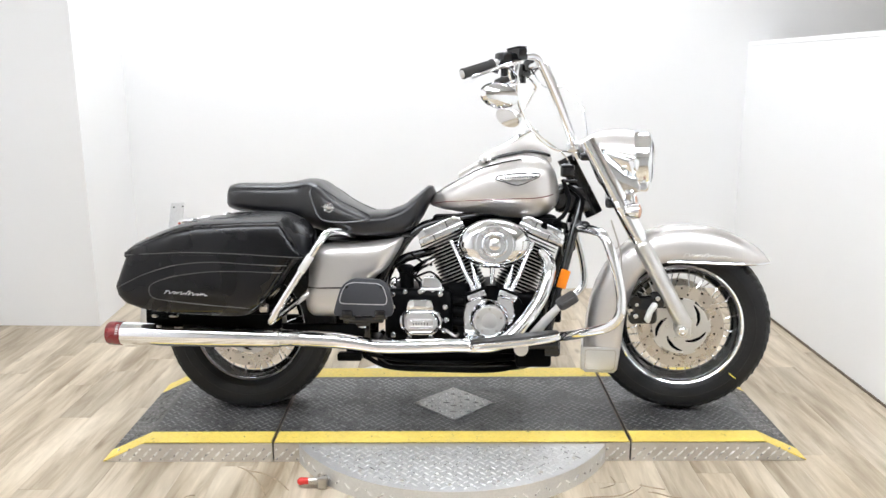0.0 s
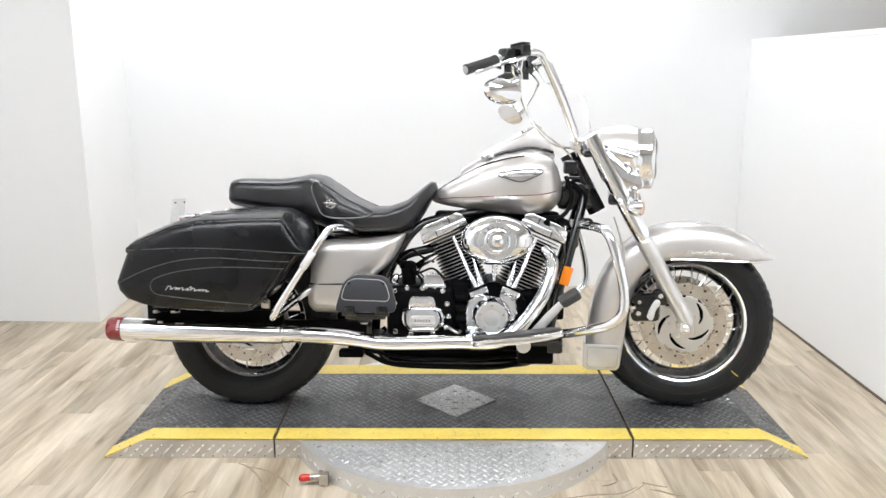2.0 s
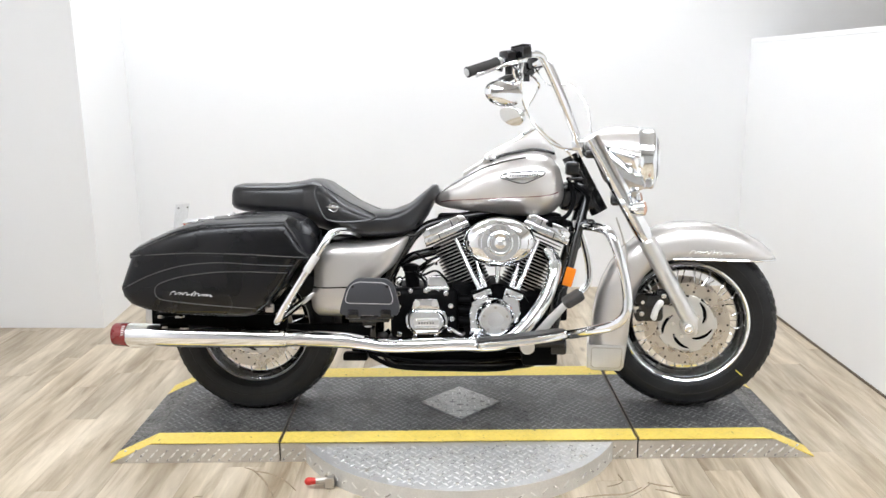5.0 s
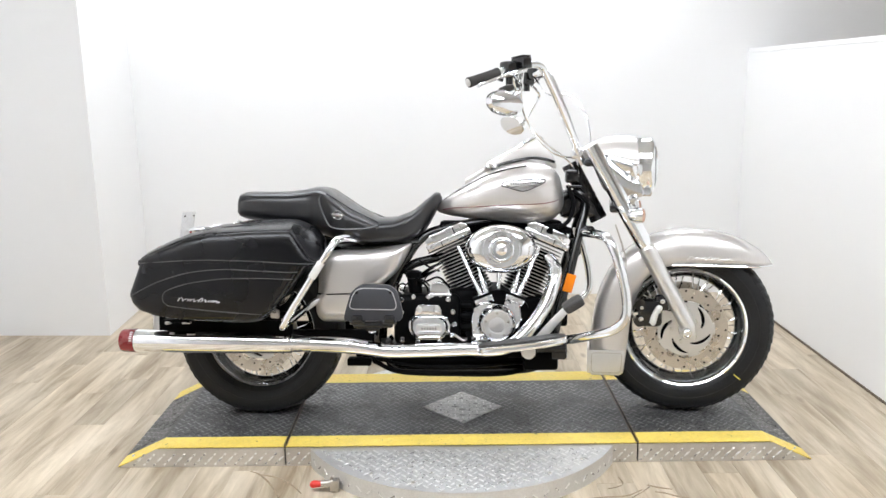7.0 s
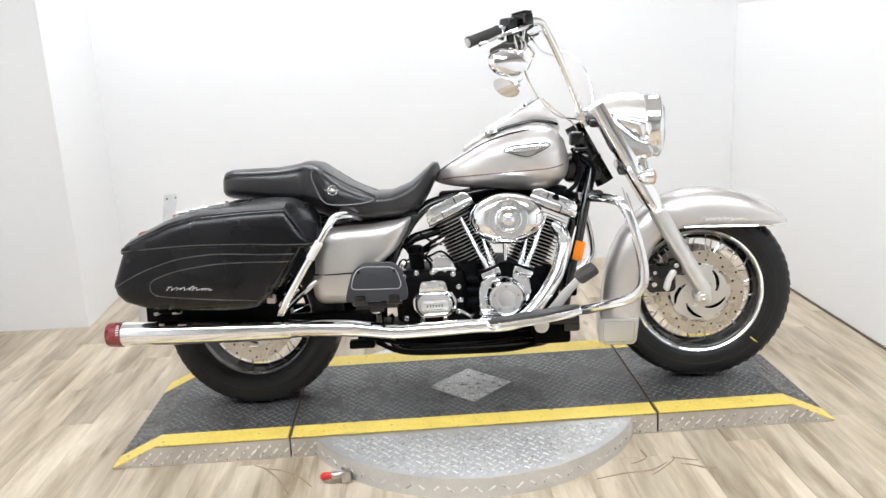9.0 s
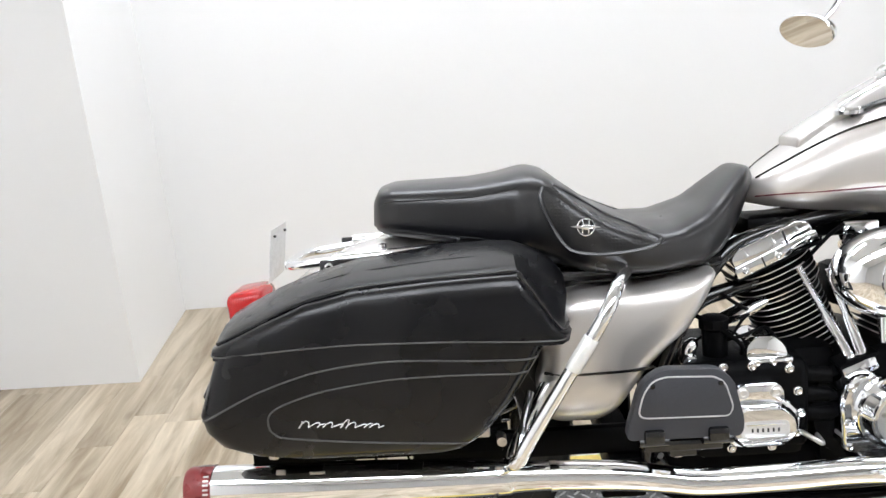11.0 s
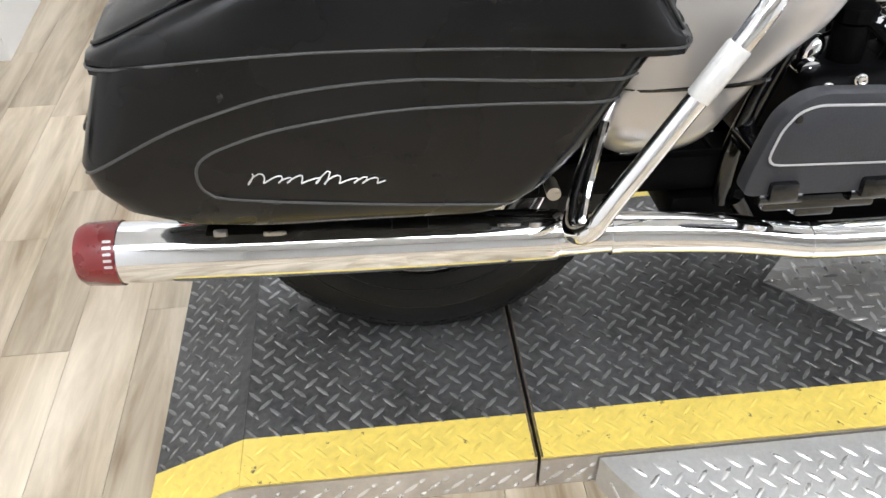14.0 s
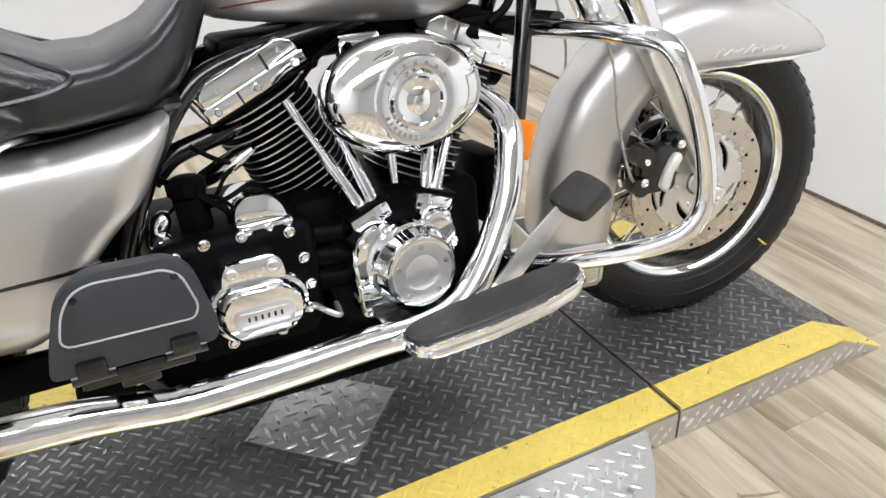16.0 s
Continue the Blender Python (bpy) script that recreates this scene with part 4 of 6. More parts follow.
# tank
TOP = [(0.690, 0.790), (0.705, 0.815), (0.75, 0.848), (0.80, 0.879), (0.87, 0.924), (0.95, 0.957), (1.03, 0.974), (1.09, 0.971), (1.13, 0.952), (1.16, 0.910), (1.178, 0.850), (1.182, 0.82)]
BOT = [(0.690, 0.778), (0.705, 0.768), (0.75, 0.757), (0.85, 0.742), (0.95, 0.731), (1.05, 0.724), (1.10, 0.727), (1.14, 0.742), (1.165, 0.765), (1.178, 0.79), (1.182, 0.81)]
WID = [(0.690, 0.012), (0.705, 0.040), (0.75, 0.085), (0.80, 0.114), (0.87, 0.138), (0.95, 0.154), (1.03, 0.160), (1.09, 0.155), (1.13, 0.140), (1.16, 0.108), (1.178, 0.055), (1.182, 0.015)]


def bulge(xs, top, bot, wid, n=40, p=0.72, widest=0.0):
    rows = []
    for x in xs:
        t, b, w = at_values(x, top), at_values(x, bot), at_values(x, wid)
        row = []
        for k in range(n):
            a = 2 * math.pi * k / n
            c, s = math.cos(a), math.sin(a)
            row.append((x, w * math.copysign(abs(c) ** p, c), (t + b) / 2 + (t - b) / 2 * math.copysign(abs(s) ** p, s)))
        rows.append(row)
    return rings(rows)


tank = part("fuel_tank", bulge(list(np.linspace(0.690, 0.76, 8)) + list(np.linspace(0.785, 1.10, 14)) + list(np.linspace(1.12, 1.182, 9)), TOP, BOT, WID, 48, 0.78), SILVER, bike, "silver painted teardrop fuel tank")


def tank_side(x, z, lift=0.0):
    t, b, w = at_values(x, TOP), at_values(x, BOT), at_values(x, WID)
    s = max(-1, min(1, (z - (t + b) / 2) / ((t - b) / 2)))
    a = math.asin(math.copysign(abs(s) ** (1 / 0.78), s))
    return (x, -(w * math.cos(a) ** 0.78 + lift), z)


for s in (1, -1):
    low = [(0.715, 0.783), (0.76, 0.789), (0.84, 0.793), (0.92, 0.797), (1.00, 0.800), (1.08, 0.803), (1.13, 0.811), (1.165, 0.825)]
    part("pinstripe", tube([Vector(tank_side(x, z, 0.0002)) * Vector((1, s, 1)) for x, z in low], 0.0016, 6, 5), MAROON, tank, "maroon pinstripe")
    high = [(0.72, 0.820), (0.76, 0.846), (0.82, 0.880), (0.88, 0.909), (0.95, 0.930), (1.03, 0.944)]
    part("pinstripe", tube([Vector(tank_side(x, z, 0.0002)) * Vector((1, s, 1)) for x, z in high], 0.0028, 6, 5), BLACK_GLOSS, tank, "dark pinstripe")
    bad = [(0.936, 0.870), (0.952, 0.886), (1.078, 0.895), (1.095, 0.883), (1.066, 0.868), (1.016, 0.849), (0.964, 0.862)]

    def on_tank(pts, up, thick_):
        """A plate that follows the tank's side."""
        q = rounded(pts, 0.006, 3)
        c = sum((Vector(p) for p in q), Vector((0, 0))) / len(q)
        rows_ = [[(x, (tank_side(x, z, 0.0)[1] - up + 0.004) * s, z) for x, z in q]]
        for k, h in ((1.0, thick_), (0.97, thick_ + 0.0008), (0.45, thick_ + 0.0008)):
            rows_.append([(c.x + (x - c.x) * k, (tank_side(c.x + (x - c.x) * k, c.y + (z - c.y) * k, 0.0)[1] - up - h) * s, c.y + (z - c.y) * k) for x, z in q])
        return rings(rows_)
    badge = part("tank_badge", on_tank(bad, 0.0, 0.004), CHROME, tank, "chrome winged tank badge")
    flip_ = Vector((1, s, 1))
    bar = [(0.952, 0.874), (0.962, 0.883), (1.072, 0.891), (1.080, 0.883), (1.060, 0.874), (0.972, 0.866)]
    part("badge_bar", on_tank(bar, 0.0046, 0.0006), SATIN, badge, "pale lettered bar")
    for line in (bad, bar):
        part("badge_edge", tube([Vector(tank_side(x, z, 0.0040)) * flip_ for x, z in line + line[:1]], 0.0018, 6, 3), DARK_MARK, badge, "dark badge outline")
    for k in range(12):
        part("badge_mark", on_tank([(0.968 + 0.0088 * k, 0.872 + 0.0004 * k), (0.9735 + 0.0088 * k, 0.8724 + 0.0004 * k), (0.9735 + 0.0088 * k, 0.8815 + 0.0004 * k), (0.968 + 0.0088 * k, 0.881 + 0.0004 * k)], 0.0058, 0.0006), DARK_MARK, badge)
CON = [(0.80, 0.897), (0.86, 0.933), (0.90, 0.956), (0.928, 0.974), (1.00, 1.010), (1.045, 1.032), (1.082, 1.054), (1.094, 1.048), (1.114, 1.018), (1.145, 0.967), (1.15, 0.937), (0.90, 0.912), (0.80, 0.874)]
console = part("dash_console", prism(CON, -0.052, 0.052, 0.012, 3), SILVER, tank, "silver painted dash console")
part("console_trim", tube([(0.885, -0.046, 0.956), (0.93, -0.052, 0.980), (1.0, -0.054, 1.015), (1.05, -0.055, 1.040), (1.083, -0.054, 1.058), (1.098, -0.052, 1.048)], 0.0035, 8), CHROME, console, "chrome bead")
part("speedometer", turned(lathe([(0, 0.047), (0.006, 0.049), (0.012, 0.047), (0.013, 0.041), (0.010, 0.040), (0.010, 0.0001)], (0, 0, 0), "z", 32), Matrix.Translation((1.03, 0, 1.027)) @ pose(0, 0, 0, 0, -28, 0)), CHROME, console, "chrome-ringed speedometer")
part("console_rim", tube([(0.90, -0.064, 0.936), (0.95, -0.070, 0.956), (1.02, -0.072, 0.970), (1.06, -0.07, 0.975), (1.11, -0.066, 0.969), (1.14, -0.05, 0.960)], 0.0055, 8), BLACK_GLOSS, console, "black console seam")
part("fuel_cap", lathe([(0.0, 0.026), (0.008, 0.027), (0.013, 0.022), (0.015, 0.0001)], (0.90, -0.060, 0.938), "z", 28), CHROME, tank, "chrome fuel cap")

# seat
S_TOP = [(-0.074, 0.790), (-0.072, 0.829), (-0.060, 0.851), (-0.035, 0.859), (0.05, 0.859), (0.13, 0.859), (0.19, 0.866), (0.235, 0.876), (0.260, 0.875), (0.285, 0.866), (0.32, 0.838), (0.38, 0.792), (0.46, 0.754), (0.53, 0.755), (0.60, 0.781), (0.655, 0.826), (0.685, 0.850), (0.702, 0.849), (0.710, 0.830)]
S_BOT = [(-0.074, 0.775), (-0.066, 0.762), (-0.045, 0.755), (0.10, 0.728), (0.22, 0.703), (0.30, 0.678), (0.36, 0.663), (0.46, 0.656), (0.58, 0.657), (0.63, 0.682), (0.665, 0.732), (0.69, 0.780), (0.710, 0.815)]
S_WID = [(-0.074, 0.070), (-0.066, 0.092), (-0.055, 0.110), (-0.03, 0.124), (0.05, 0.136), (0.14, 0.142), (0.22, 0.152), (0.27, 0.185), (0.31, 0.220), (0.36, 0.236), (0.43, 0.230), (0.50, 0.206), (0.58, 0.168), (0.64, 0.130), (0.685, 0.088), (0.710, 0.045)]
xs = [-0.074, -0.071, -0.067, -0.06, -0.053, -0.045, -0.03, -0.015, 0.0] + list(np.linspace(0.02, 0.65, 44)) + list(np.linspace(0.66, 0.710, 8))
seat = part("seat", bulge(xs, S_TOP, S_BOT, S_WID, 64, 0.54), LEATHER, bike, "black leather two-up seat with a stepped pillion")


def seat_side(x, z, lift=0.0):
    t, b, w = at_values(x, S_TOP), at_values(x, S_BOT), at_values(x, S_WID)
    s = max(-0.999, min(0.999, (z - (t + b) / 2) / ((t - b) / 2)))
    a = math.asin(math.copysign(abs(s) ** (1 / 0.54), s))
    return (x, -(w * math.cos(a) ** 0.54 + lift), z)


for s in (1, -1):
    flip = Vector((1, s, 1))
    panel = [(0.268, 0.845), (0.262, 0.82), (0.280, 0.77), (0.303, 0.732), (0.33, 0.720), (0.385, 0.717), (0.455, 0.722), (0.484, 0.736), (0.435, 0.760), (0.378, 0.790), (0.318, 0.828), (0.288, 0.847)]
    mid_ = sum((Vector(q) for q in panel), Vector((0, 0))) / len(panel)
    patch = []
    for k in (1.0, 0.85, 0.7, 0.5, 0.3, 0.1, 0.01):
        patch.append([Vector(seat_side(mid_.x + (x - mid_.x) * k, min(mid_.y + (z - mid_.y) * k, at_values(mid_.x + (x - mid_.x) * k, S_TOP) - 0.006), 0.0008)) * flip for x, z in rounded(panel, 0.012, 3)])
    part("seat_panel", rings(patch, cap=False), WEAVE, seat, "woven-textured black panel")
    part("seat_piping", tube([Vector(seat_side(x, min(z, at_values(x, S_TOP) - 0.006), 0.001)) * flip for x, z in panel], 0.0042, 6, 5), LEATHER, seat, "raised piping round the seat panel")
    part("seat_seam", tube([Vector(seat_side(x, at_values(x, S_TOP) - 0.028, 0.0006)) * flip for x in np.linspace(-0.055, 0.225, 14)], 0.0014, 6, 2), LEATHER, seat, "stitched seam")
    part("seat_seam", tube([Vector(seat_side(x, at_values(x, S_BOT) + 0.016 + 0.012 * math.sin(x * 9), 0.0004)) * flip for x in np.linspace(0.02, 0.25, 10)], 0.0013, 6, 2), LEATHER, seat, "stitched seam")
    e = Vector(seat_side(0.338, 0.770, 0.001)) * flip
    slant = Matrix.Translation(e) @ pose(0, 0, 0, 0, 5, 0)
    part("seat_emblem", turned(merged(lathe([(0.002 * s, 0.0172), (-0.004 * s, 0.0172), (-0.005 * s, 0.0160), (-0.004 * s, 0.0146), (0.002 * s, 0.0146)], (0, 0, 0), "y", 28, closed=True),
                                      prism([(-0.030, 0.001), (-0.012, 0.0035), (0.012, 0.0035), (0.030, 0.001), (0.012, -0.002), (0, -0.005), (-0.012, -0.002)], -0.0055 * s, -0.003 * s, 0.0005),
                                      box(-0.0055, -0.0035 * s, 0, 0.0022, 0.0025, 0.024, 0.0007), box(0.0055, -0.0035 * s, 0, 0.0022, 0.0025, 0.024, 0.0007), box(0, -0.0035 * s, 0.005, 0.010, 0.0025, 0.0022, 0.0007)), slant), CHROME, seat, "round chrome emblem with a bar")

# rear fender, rack, plate, tail lamp
angs = np.linspace(radians(72), radians(181), 24)
rf_out = [(0.432 * math.cos(a), 0.318 + 0.432 * math.sin(a)) for a in angs]
rf_in = [(0.335 * math.cos(a), 0.318 + 0.335 * math.sin(a)) for a in angs]
thick(part("rear_fender", fender_skin(rf_out, rf_in, [0.108] * len(rf_out), 17, 0.7), SILVER, bike, "silver painted rear fender"), 0.004)
rail = part("fender_rail", tube([(-0.12, -0.128, 0.722), (-0.20, -0.128, 0.718), (-0.235, -0.118, 0.714), (-0.255, -0.08, 0.711), (-0.258, 0, 0.709), (-0.255, 0.08, 0.706), (-0.235, 0.118, 0.704), (-0.20, 0.128, 0.706), (-0.12, 0.128, 0.716)], 0.0095, 12), CHROME, bike, "chrome rail round the rear fender")
for s in (-1, 1):
    part("rail_sleeve", tube([(-0.15, 0.128 * s, 0.722, 0.009), (-0.148, 0.128 * s, 0.722, 0.0135), (0.06, 0.126 * s, 0.728, 0.0135), (0.10, 0.122 * s, 0.729, 0.0135), (0.105, 0.122 * s, 0.729, 0.004)], None, 14, 0), CHROME, rail, "chrome sleeve")
    part("rail_bolt", lathe([(0.0, 0.010), (0.008, 0.009), (0.010, 0.0001)], (-0.055, 0.125 * s, 0.740), "z", 12), CHROME, rail)
    br = part("bag_bracket", box(-0.137, 0.152 * s, 0.705, 0.085, 0.008, 0.044, 0.003), BLACK_GLOSS, bike, "black bracket with two bolts")
    for bx_ in (-0.160, -0.115):
        part("bolt", bolt_head((bx_, 0.156 * s, 0.712), 0.008, 0.008, "y", s), CHROME, br)
plate = part("plate_bracket", turned(merged(box(0, 0, 0, 0.0022, 0.15, 0.115, 0.0008, 1)), Matrix.Translation((-0.302, 0.02, 0.724)) @ pose(0, 0, 0, 0, 8, 0)), ZINC, bike, "bare metal licence plate bracket")
# Dark pegs paint the shade inside the bracket's holes.
for y, z in ((-0.05, 0.765), (0.05, 0.765)):
    part("plate_hole", rod((-0.290, y + 0.02, z), (-0.295, y + 0.02, z), 0.0028, seg=10), DARK_MARK, plate)
for y, z in ((-0.045, 0.70), (0.045, 0.70)):
    part("bolt", bolt_head((-0.276, y + 0.02, z), 0.007, 0.008, "x", 1), CHROME, plate)
tail = part("tail_lamp", turned(merged(box(0, 0, 0, 0.05, 0.11, 0.075, 0.018, 3)), Matrix.Translation((-0.346, 0, 0.614)) @ pose(0, 0, 0, 0, -8, 0)), CHROME, bike, "chrome tail lamp housing")
part("tail_lens", turned(merged(box(0, 0, 0, 0.085, 0.132, 0.080, 0.022, 4)), Matrix.Translation((-0.363, 0, 0.614)) @ pose(0, 0, 0, 0, -6, 0)), RED_LENS, tail, "red tail lamp lens")

# saddlebag: a body with a hinged lid
BODY = [(0.394, -0.04, 0.055, -0.330), (0.402, -0.13, 0.078, -0.365), (0.414, -0.225, 0.097, -0.386), (0.428, -0.298, 0.114, -0.399), (0.448, -0.345, 0.136, -0.406), (0.475, -0.367, 0.160, -0.410), (0.505, -0.374, 0.183, -0.412), (0.55, -0.357, 0.212, -0.413), (0.612, -0.332, 0.253, -0.413)]
rows = []
for z, x0, x1, y in BODY:
    rows.append([(px, py, z + 0.012 * (1 - ((px + 0.05) / 0.32) ** 2) * max(0.0, (z - 0.5) / 0.112)) for px, py in rounded([(x0, y), (x1, y), (x1, -0.185), (x0, -0.185)], 0.05, 8)])
bag = part("saddlebag", rings(rows), BAG_LEATHER, bike, "black leather saddlebag body")
L = [(-0.343, 0.622, 0.632, -0.366), (-0.335, 0.626, 0.650, -0.392), (-0.310, 0.637, 0.663, -0.408), (-0.248, 0.664, 0.692, -0.412), (-0.17, 0.695, 0.720, -0.414), (-0.083, 0.713, 0.740, -0.414), (0.058, 0.721, 0.754, -0.414),
     (0.15, 0.723, 0.757, -0.414), (0.196, 0.724, 0.754, -0.413), (0.207, 0.709, 0.750, -0.413), (0.222, 0.687, 0.744, -0.412), (0.247, 0.646, 0.733, -0.410), (0.266, 0.619, 0.718, -0.404), (0.280, 0.613, 0.702, -0.380), (0.289, 0.610, 0.690, -0.335)]


def lid_foot(x):
    return at_values(x, [(-0.345, 0.607), (-0.28, 0.611), (-0.19, 0.6165), (-0.10, 0.6185), (0.0, 0.617), (0.11, 0.611), (0.20, 0.605), (0.29, 0.601)])


rows = []
for x, zo, zi, y in L:
    zs = lid_foot(x)
    yt = y + 0.030
    side = [(yt - (yt - y) * math.sin(a) ** 0.8, zo - 0.002 - max(0.002, zo - 0.014 - zs) * (1 - math.cos(a)) ** 1.25) for a in np.linspace(0.12, math.pi / 2, 8)]
    ring = [(-0.205, zs), (-0.2, zs + 0.02), (-0.2, zi - 0.02), (-0.207, zi - 0.005), (-0.222, zi), (-0.26, zi - 0.003), (-0.30, zi * 0.6 + zo * 0.4 + 0.004), (yt + 0.03, zo + 0.010), (yt + 0.012, zo + 0.005), (yt + 0.002, zo)] + side + [(y, zs - 0.003), (y + 0.004, zs - 0.004)]
    rows.append([(x, a, b) for a, b in ring])
lid = part("bag_lid", rings(rows), BAG_LEATHER, bag, "black leather bag lid with worn edges")
part("lid_piping", tube([(x, y + 0.031, zo + 0.001) for x, zo, zi, y in L[1:]], 0.0024, 6, 3), LEATHER, lid, "black piping along the lid edge")
part("lid_ridge", tube([(x, -0.315 + 0.02 * abs(x), 0.44 * zo + 0.56 * zi + 0.0005) for x, zo, zi, y in L[2:8]], 0.0022, 6, 3, 0.5), BAG_LEATHER, lid, "raised welt on the lid")
part("lid_welt", tube([(x, min(-0.2, y - 0.0005), lid_foot(x) + 0.005) for x, zo, zi, y in L], 0.0017, 6, 3), STITCH, lid, "stitched welt")
part("lid_crease", tube([(x + 0.001, y + 0.016, zo + 0.001) for x, zo, zi, y in L[8:13]], 0.0022, 6, 3), LEATHER, lid, "black piping down the lid's front edge")


def bag_out(z):
    return at_values(z, [(r[0], r[3]) for r in BODY]) - 0.0008


def bag_skin(x, z):
    """The outer side of the bag at x and z, round its two ends."""
    x0, x1, y, r = at_values(z, [(q[0], q[1]) for q in BODY]), at_values(z, [(q[0], q[2]) for q in BODY]), bag_out(z), 0.05
    x = min(max(x, x0 + 0.002), x1 - 0.002)
    d = max(0.0, x - (x1 - r), (x0 + r) - x) / r
    return (x, y + r * (1 - math.sqrt(1 - d)) ** 2, z)


for pts in ([(-0.366, 0.497), (-0.345, 0.508), (-0.310, 0.526), (-0.257, 0.550), (-0.184, 0.573), (-0.133, 0.583), (-0.070, 0.589), (0.0, 0.590), (0.108, 0.583), (0.222, 0.578)],
            [(0.204, 0.554), (0.082, 0.559), (-0.036, 0.558), (-0.145, 0.545), (-0.208, 0.528), (-0.238, 0.513), (-0.246, 0.494), (-0.238, 0.473), (-0.203, 0.461), (-0.043, 0.443), (0.094, 0.431)]):
    part("bag_piping", tube([bag_skin(q[0], q[1]) for q in smooth_path(pts, 6)], 0.0017, 6, 0), STITCH, bag, "grey stitched piping")
wave = script_line(-0.193, 0.488, -0.4125, 0.147, 0.0042, -0.07, (0.04, 0.55))
part("bag_script", tube(wave, 0.0009, 6, 0), ZINC, bag, "bright script flourish")
part("bag_latch", merged(turned(box(0, 0, 0, 0.014, 0.075, 0.10, 0.006), Matrix.Translation((-0.352, -0.30, 0.560)) @ pose(0, 0, 0, 0, 30, 0))), BLACK_GLOSS, bag, "black lid catch")
for x, dy, z in ((-0.13, 0.0225, 0.672), (-0.02, 0.0185, 0.655), (0.06, 0.028, 0.695), (0.10, 0.026, 0.692), (0.16, 0.014, 0.640), (-0.20, 0.016, 0.640)):
    part("scuff", tube([(x, bag_out(0.55) - 0.012 + dy, z), (x + 0.008, bag_out(0.55) - 0.012 + dy, z + 0.004), (x + 0.012, bag_out(0.55) - 0.011 + dy, z + 0.009)], 0.0008, 5, 3), STITCH, bag, "pale scuff")
part("bag_support", merged(tube([(-0.30, -0.24, 0.40), (-0.10, -0.25, 0.398), (0.10, -0.25, 0.395), (0.17, -0.25, 0.40)], 0.008, 10), box(-0.24, -0.27, 0.396, 0.10, 0.08, 0.012, 0.003), box(-0.02, -0.27, 0.396, 0.05, 0.08, 0.012, 0.003)), BLACK, bike, "black bag support bar")
# Added plate darkens the see-through gap between bag and muffler.
part("gap_plate", box(-0.09, -0.205, 0.372, 0.50, 0.012, 0.085, 0.004), BLACK, bike, "added black plate closing the gap behind the muffler")
for bm in (box(-0.27, -0.30, 0.390, 0.018, 0.03, 0.012, 0.004), box(-0.20, -0.31, 0.390, 0.03, 0.02, 0.007, 0.003), box(0.12, -0.31, 0.42, 0.03, 0.02, 0.03, 0.005), rod((0.155, -0.3, 0.40), (0.155, -0.33, 0.40), 0.009)):
    part("support_clip", bm, STEEL, bike, "dull steel clip")

# bag guard: bright bent tube
guard = part("bag_guard", merged(tube([(0.420, -0.17, 0.668), (0.404, -0.26, 0.684), (0.382, -0.34, 0.692), (0.359, -0.400, 0.687), (0.337, -0.428, 0.655), (0.298, -0.431, 0.594), (0.266, -0.431, 0.546), (0.196, -0.430, 0.437), (0.182, -0.427, 0.409), (0.170, -0.415, 0.394), (0.168, -0.38, 0.388), (0.20, -0.30, 0.415), (0.250, -0.20, 0.455)], 0.0120, 16, 6)), CHROME, bike, "chrome saddlebag guard bar")
part("guard_sleeve", tube([(0.3115, -0.4305, 0.6155, 0.0124), (0.310, -0.4305, 0.613, 0.0138), (0.2775, -0.431, 0.5635, 0.0138), (0.276, -0.431, 0.561, 0.0124)], None, 16, 0), MARK, guard, "dull white sleeve")
part("guard_strut", tube([(0.176, -0.39, 0.392), (0.192, -0.35, 0.43), (0.212, -0.32, 0.49)], 0.007, 10), CHROME, guard)

# side cover
SIDE = [(0.262, 0.612), (0.300, 0.634), (0.345, 0.640), (0.460, 0.644), (0.560, 0.655), (0.604, 0.664), (0.585, 0.62), (0.545, 0.552), (0.500, 0.515), (0.455, 0.470), (0.395, 0.388), (0.355, 0.366), (0.262, 0.368), (0.240, 0.395), (0.236, 0.45), (0.248, 0.48), (0.25, 0.56)]
for s in (-1, 1):
    cover = part("side_cover", pillow(rounded(SIDE, 0.02, 3), [(0.11 * s, 1.0), (0.150 * s, 1.0), (0.169 * s, 0.985), (0.183 * s, 0.955), (0.194 * s, 0.905), (0.203 * s, 0.83), (0.209 * s, 0.72), (0.2125 * s, 0.57), (0.214 * s, 0.38), (0.2145 * s, 0.18)]), SILVER, bike, "silver painted side cover")
    # Added black strip keeps the gap above the side cover dark.
    part("seat_rail", prism([(0.27, 0.59), (0.27, 0.655), (0.36, 0.668), (0.56, 0.670), (0.58, 0.64), (0.54, 0.59)], 0.085 * s, 0.125 * s, 0.004), BLACK_GLOSS, bike, "added black strip darkening the gap under the seat")
    # Black line paints the shade along the cover's crease.
    part("crease_shade", tube([(0.252, 0.188 * s, 0.478), (0.262, 0.1965 * s, 0.478), (0.29, 0.2080 * s, 0.478), (0.34, 0.2125 * s, 0.479), (0.40, 0.2125 * s, 0.480), (0.44, 0.2085 * s, 0.481), (0.462, 0.200 * s, 0.482)], 0.0036, 6, 3), BLACK_GLOSS, cover, "crease shade drawn as a black line")


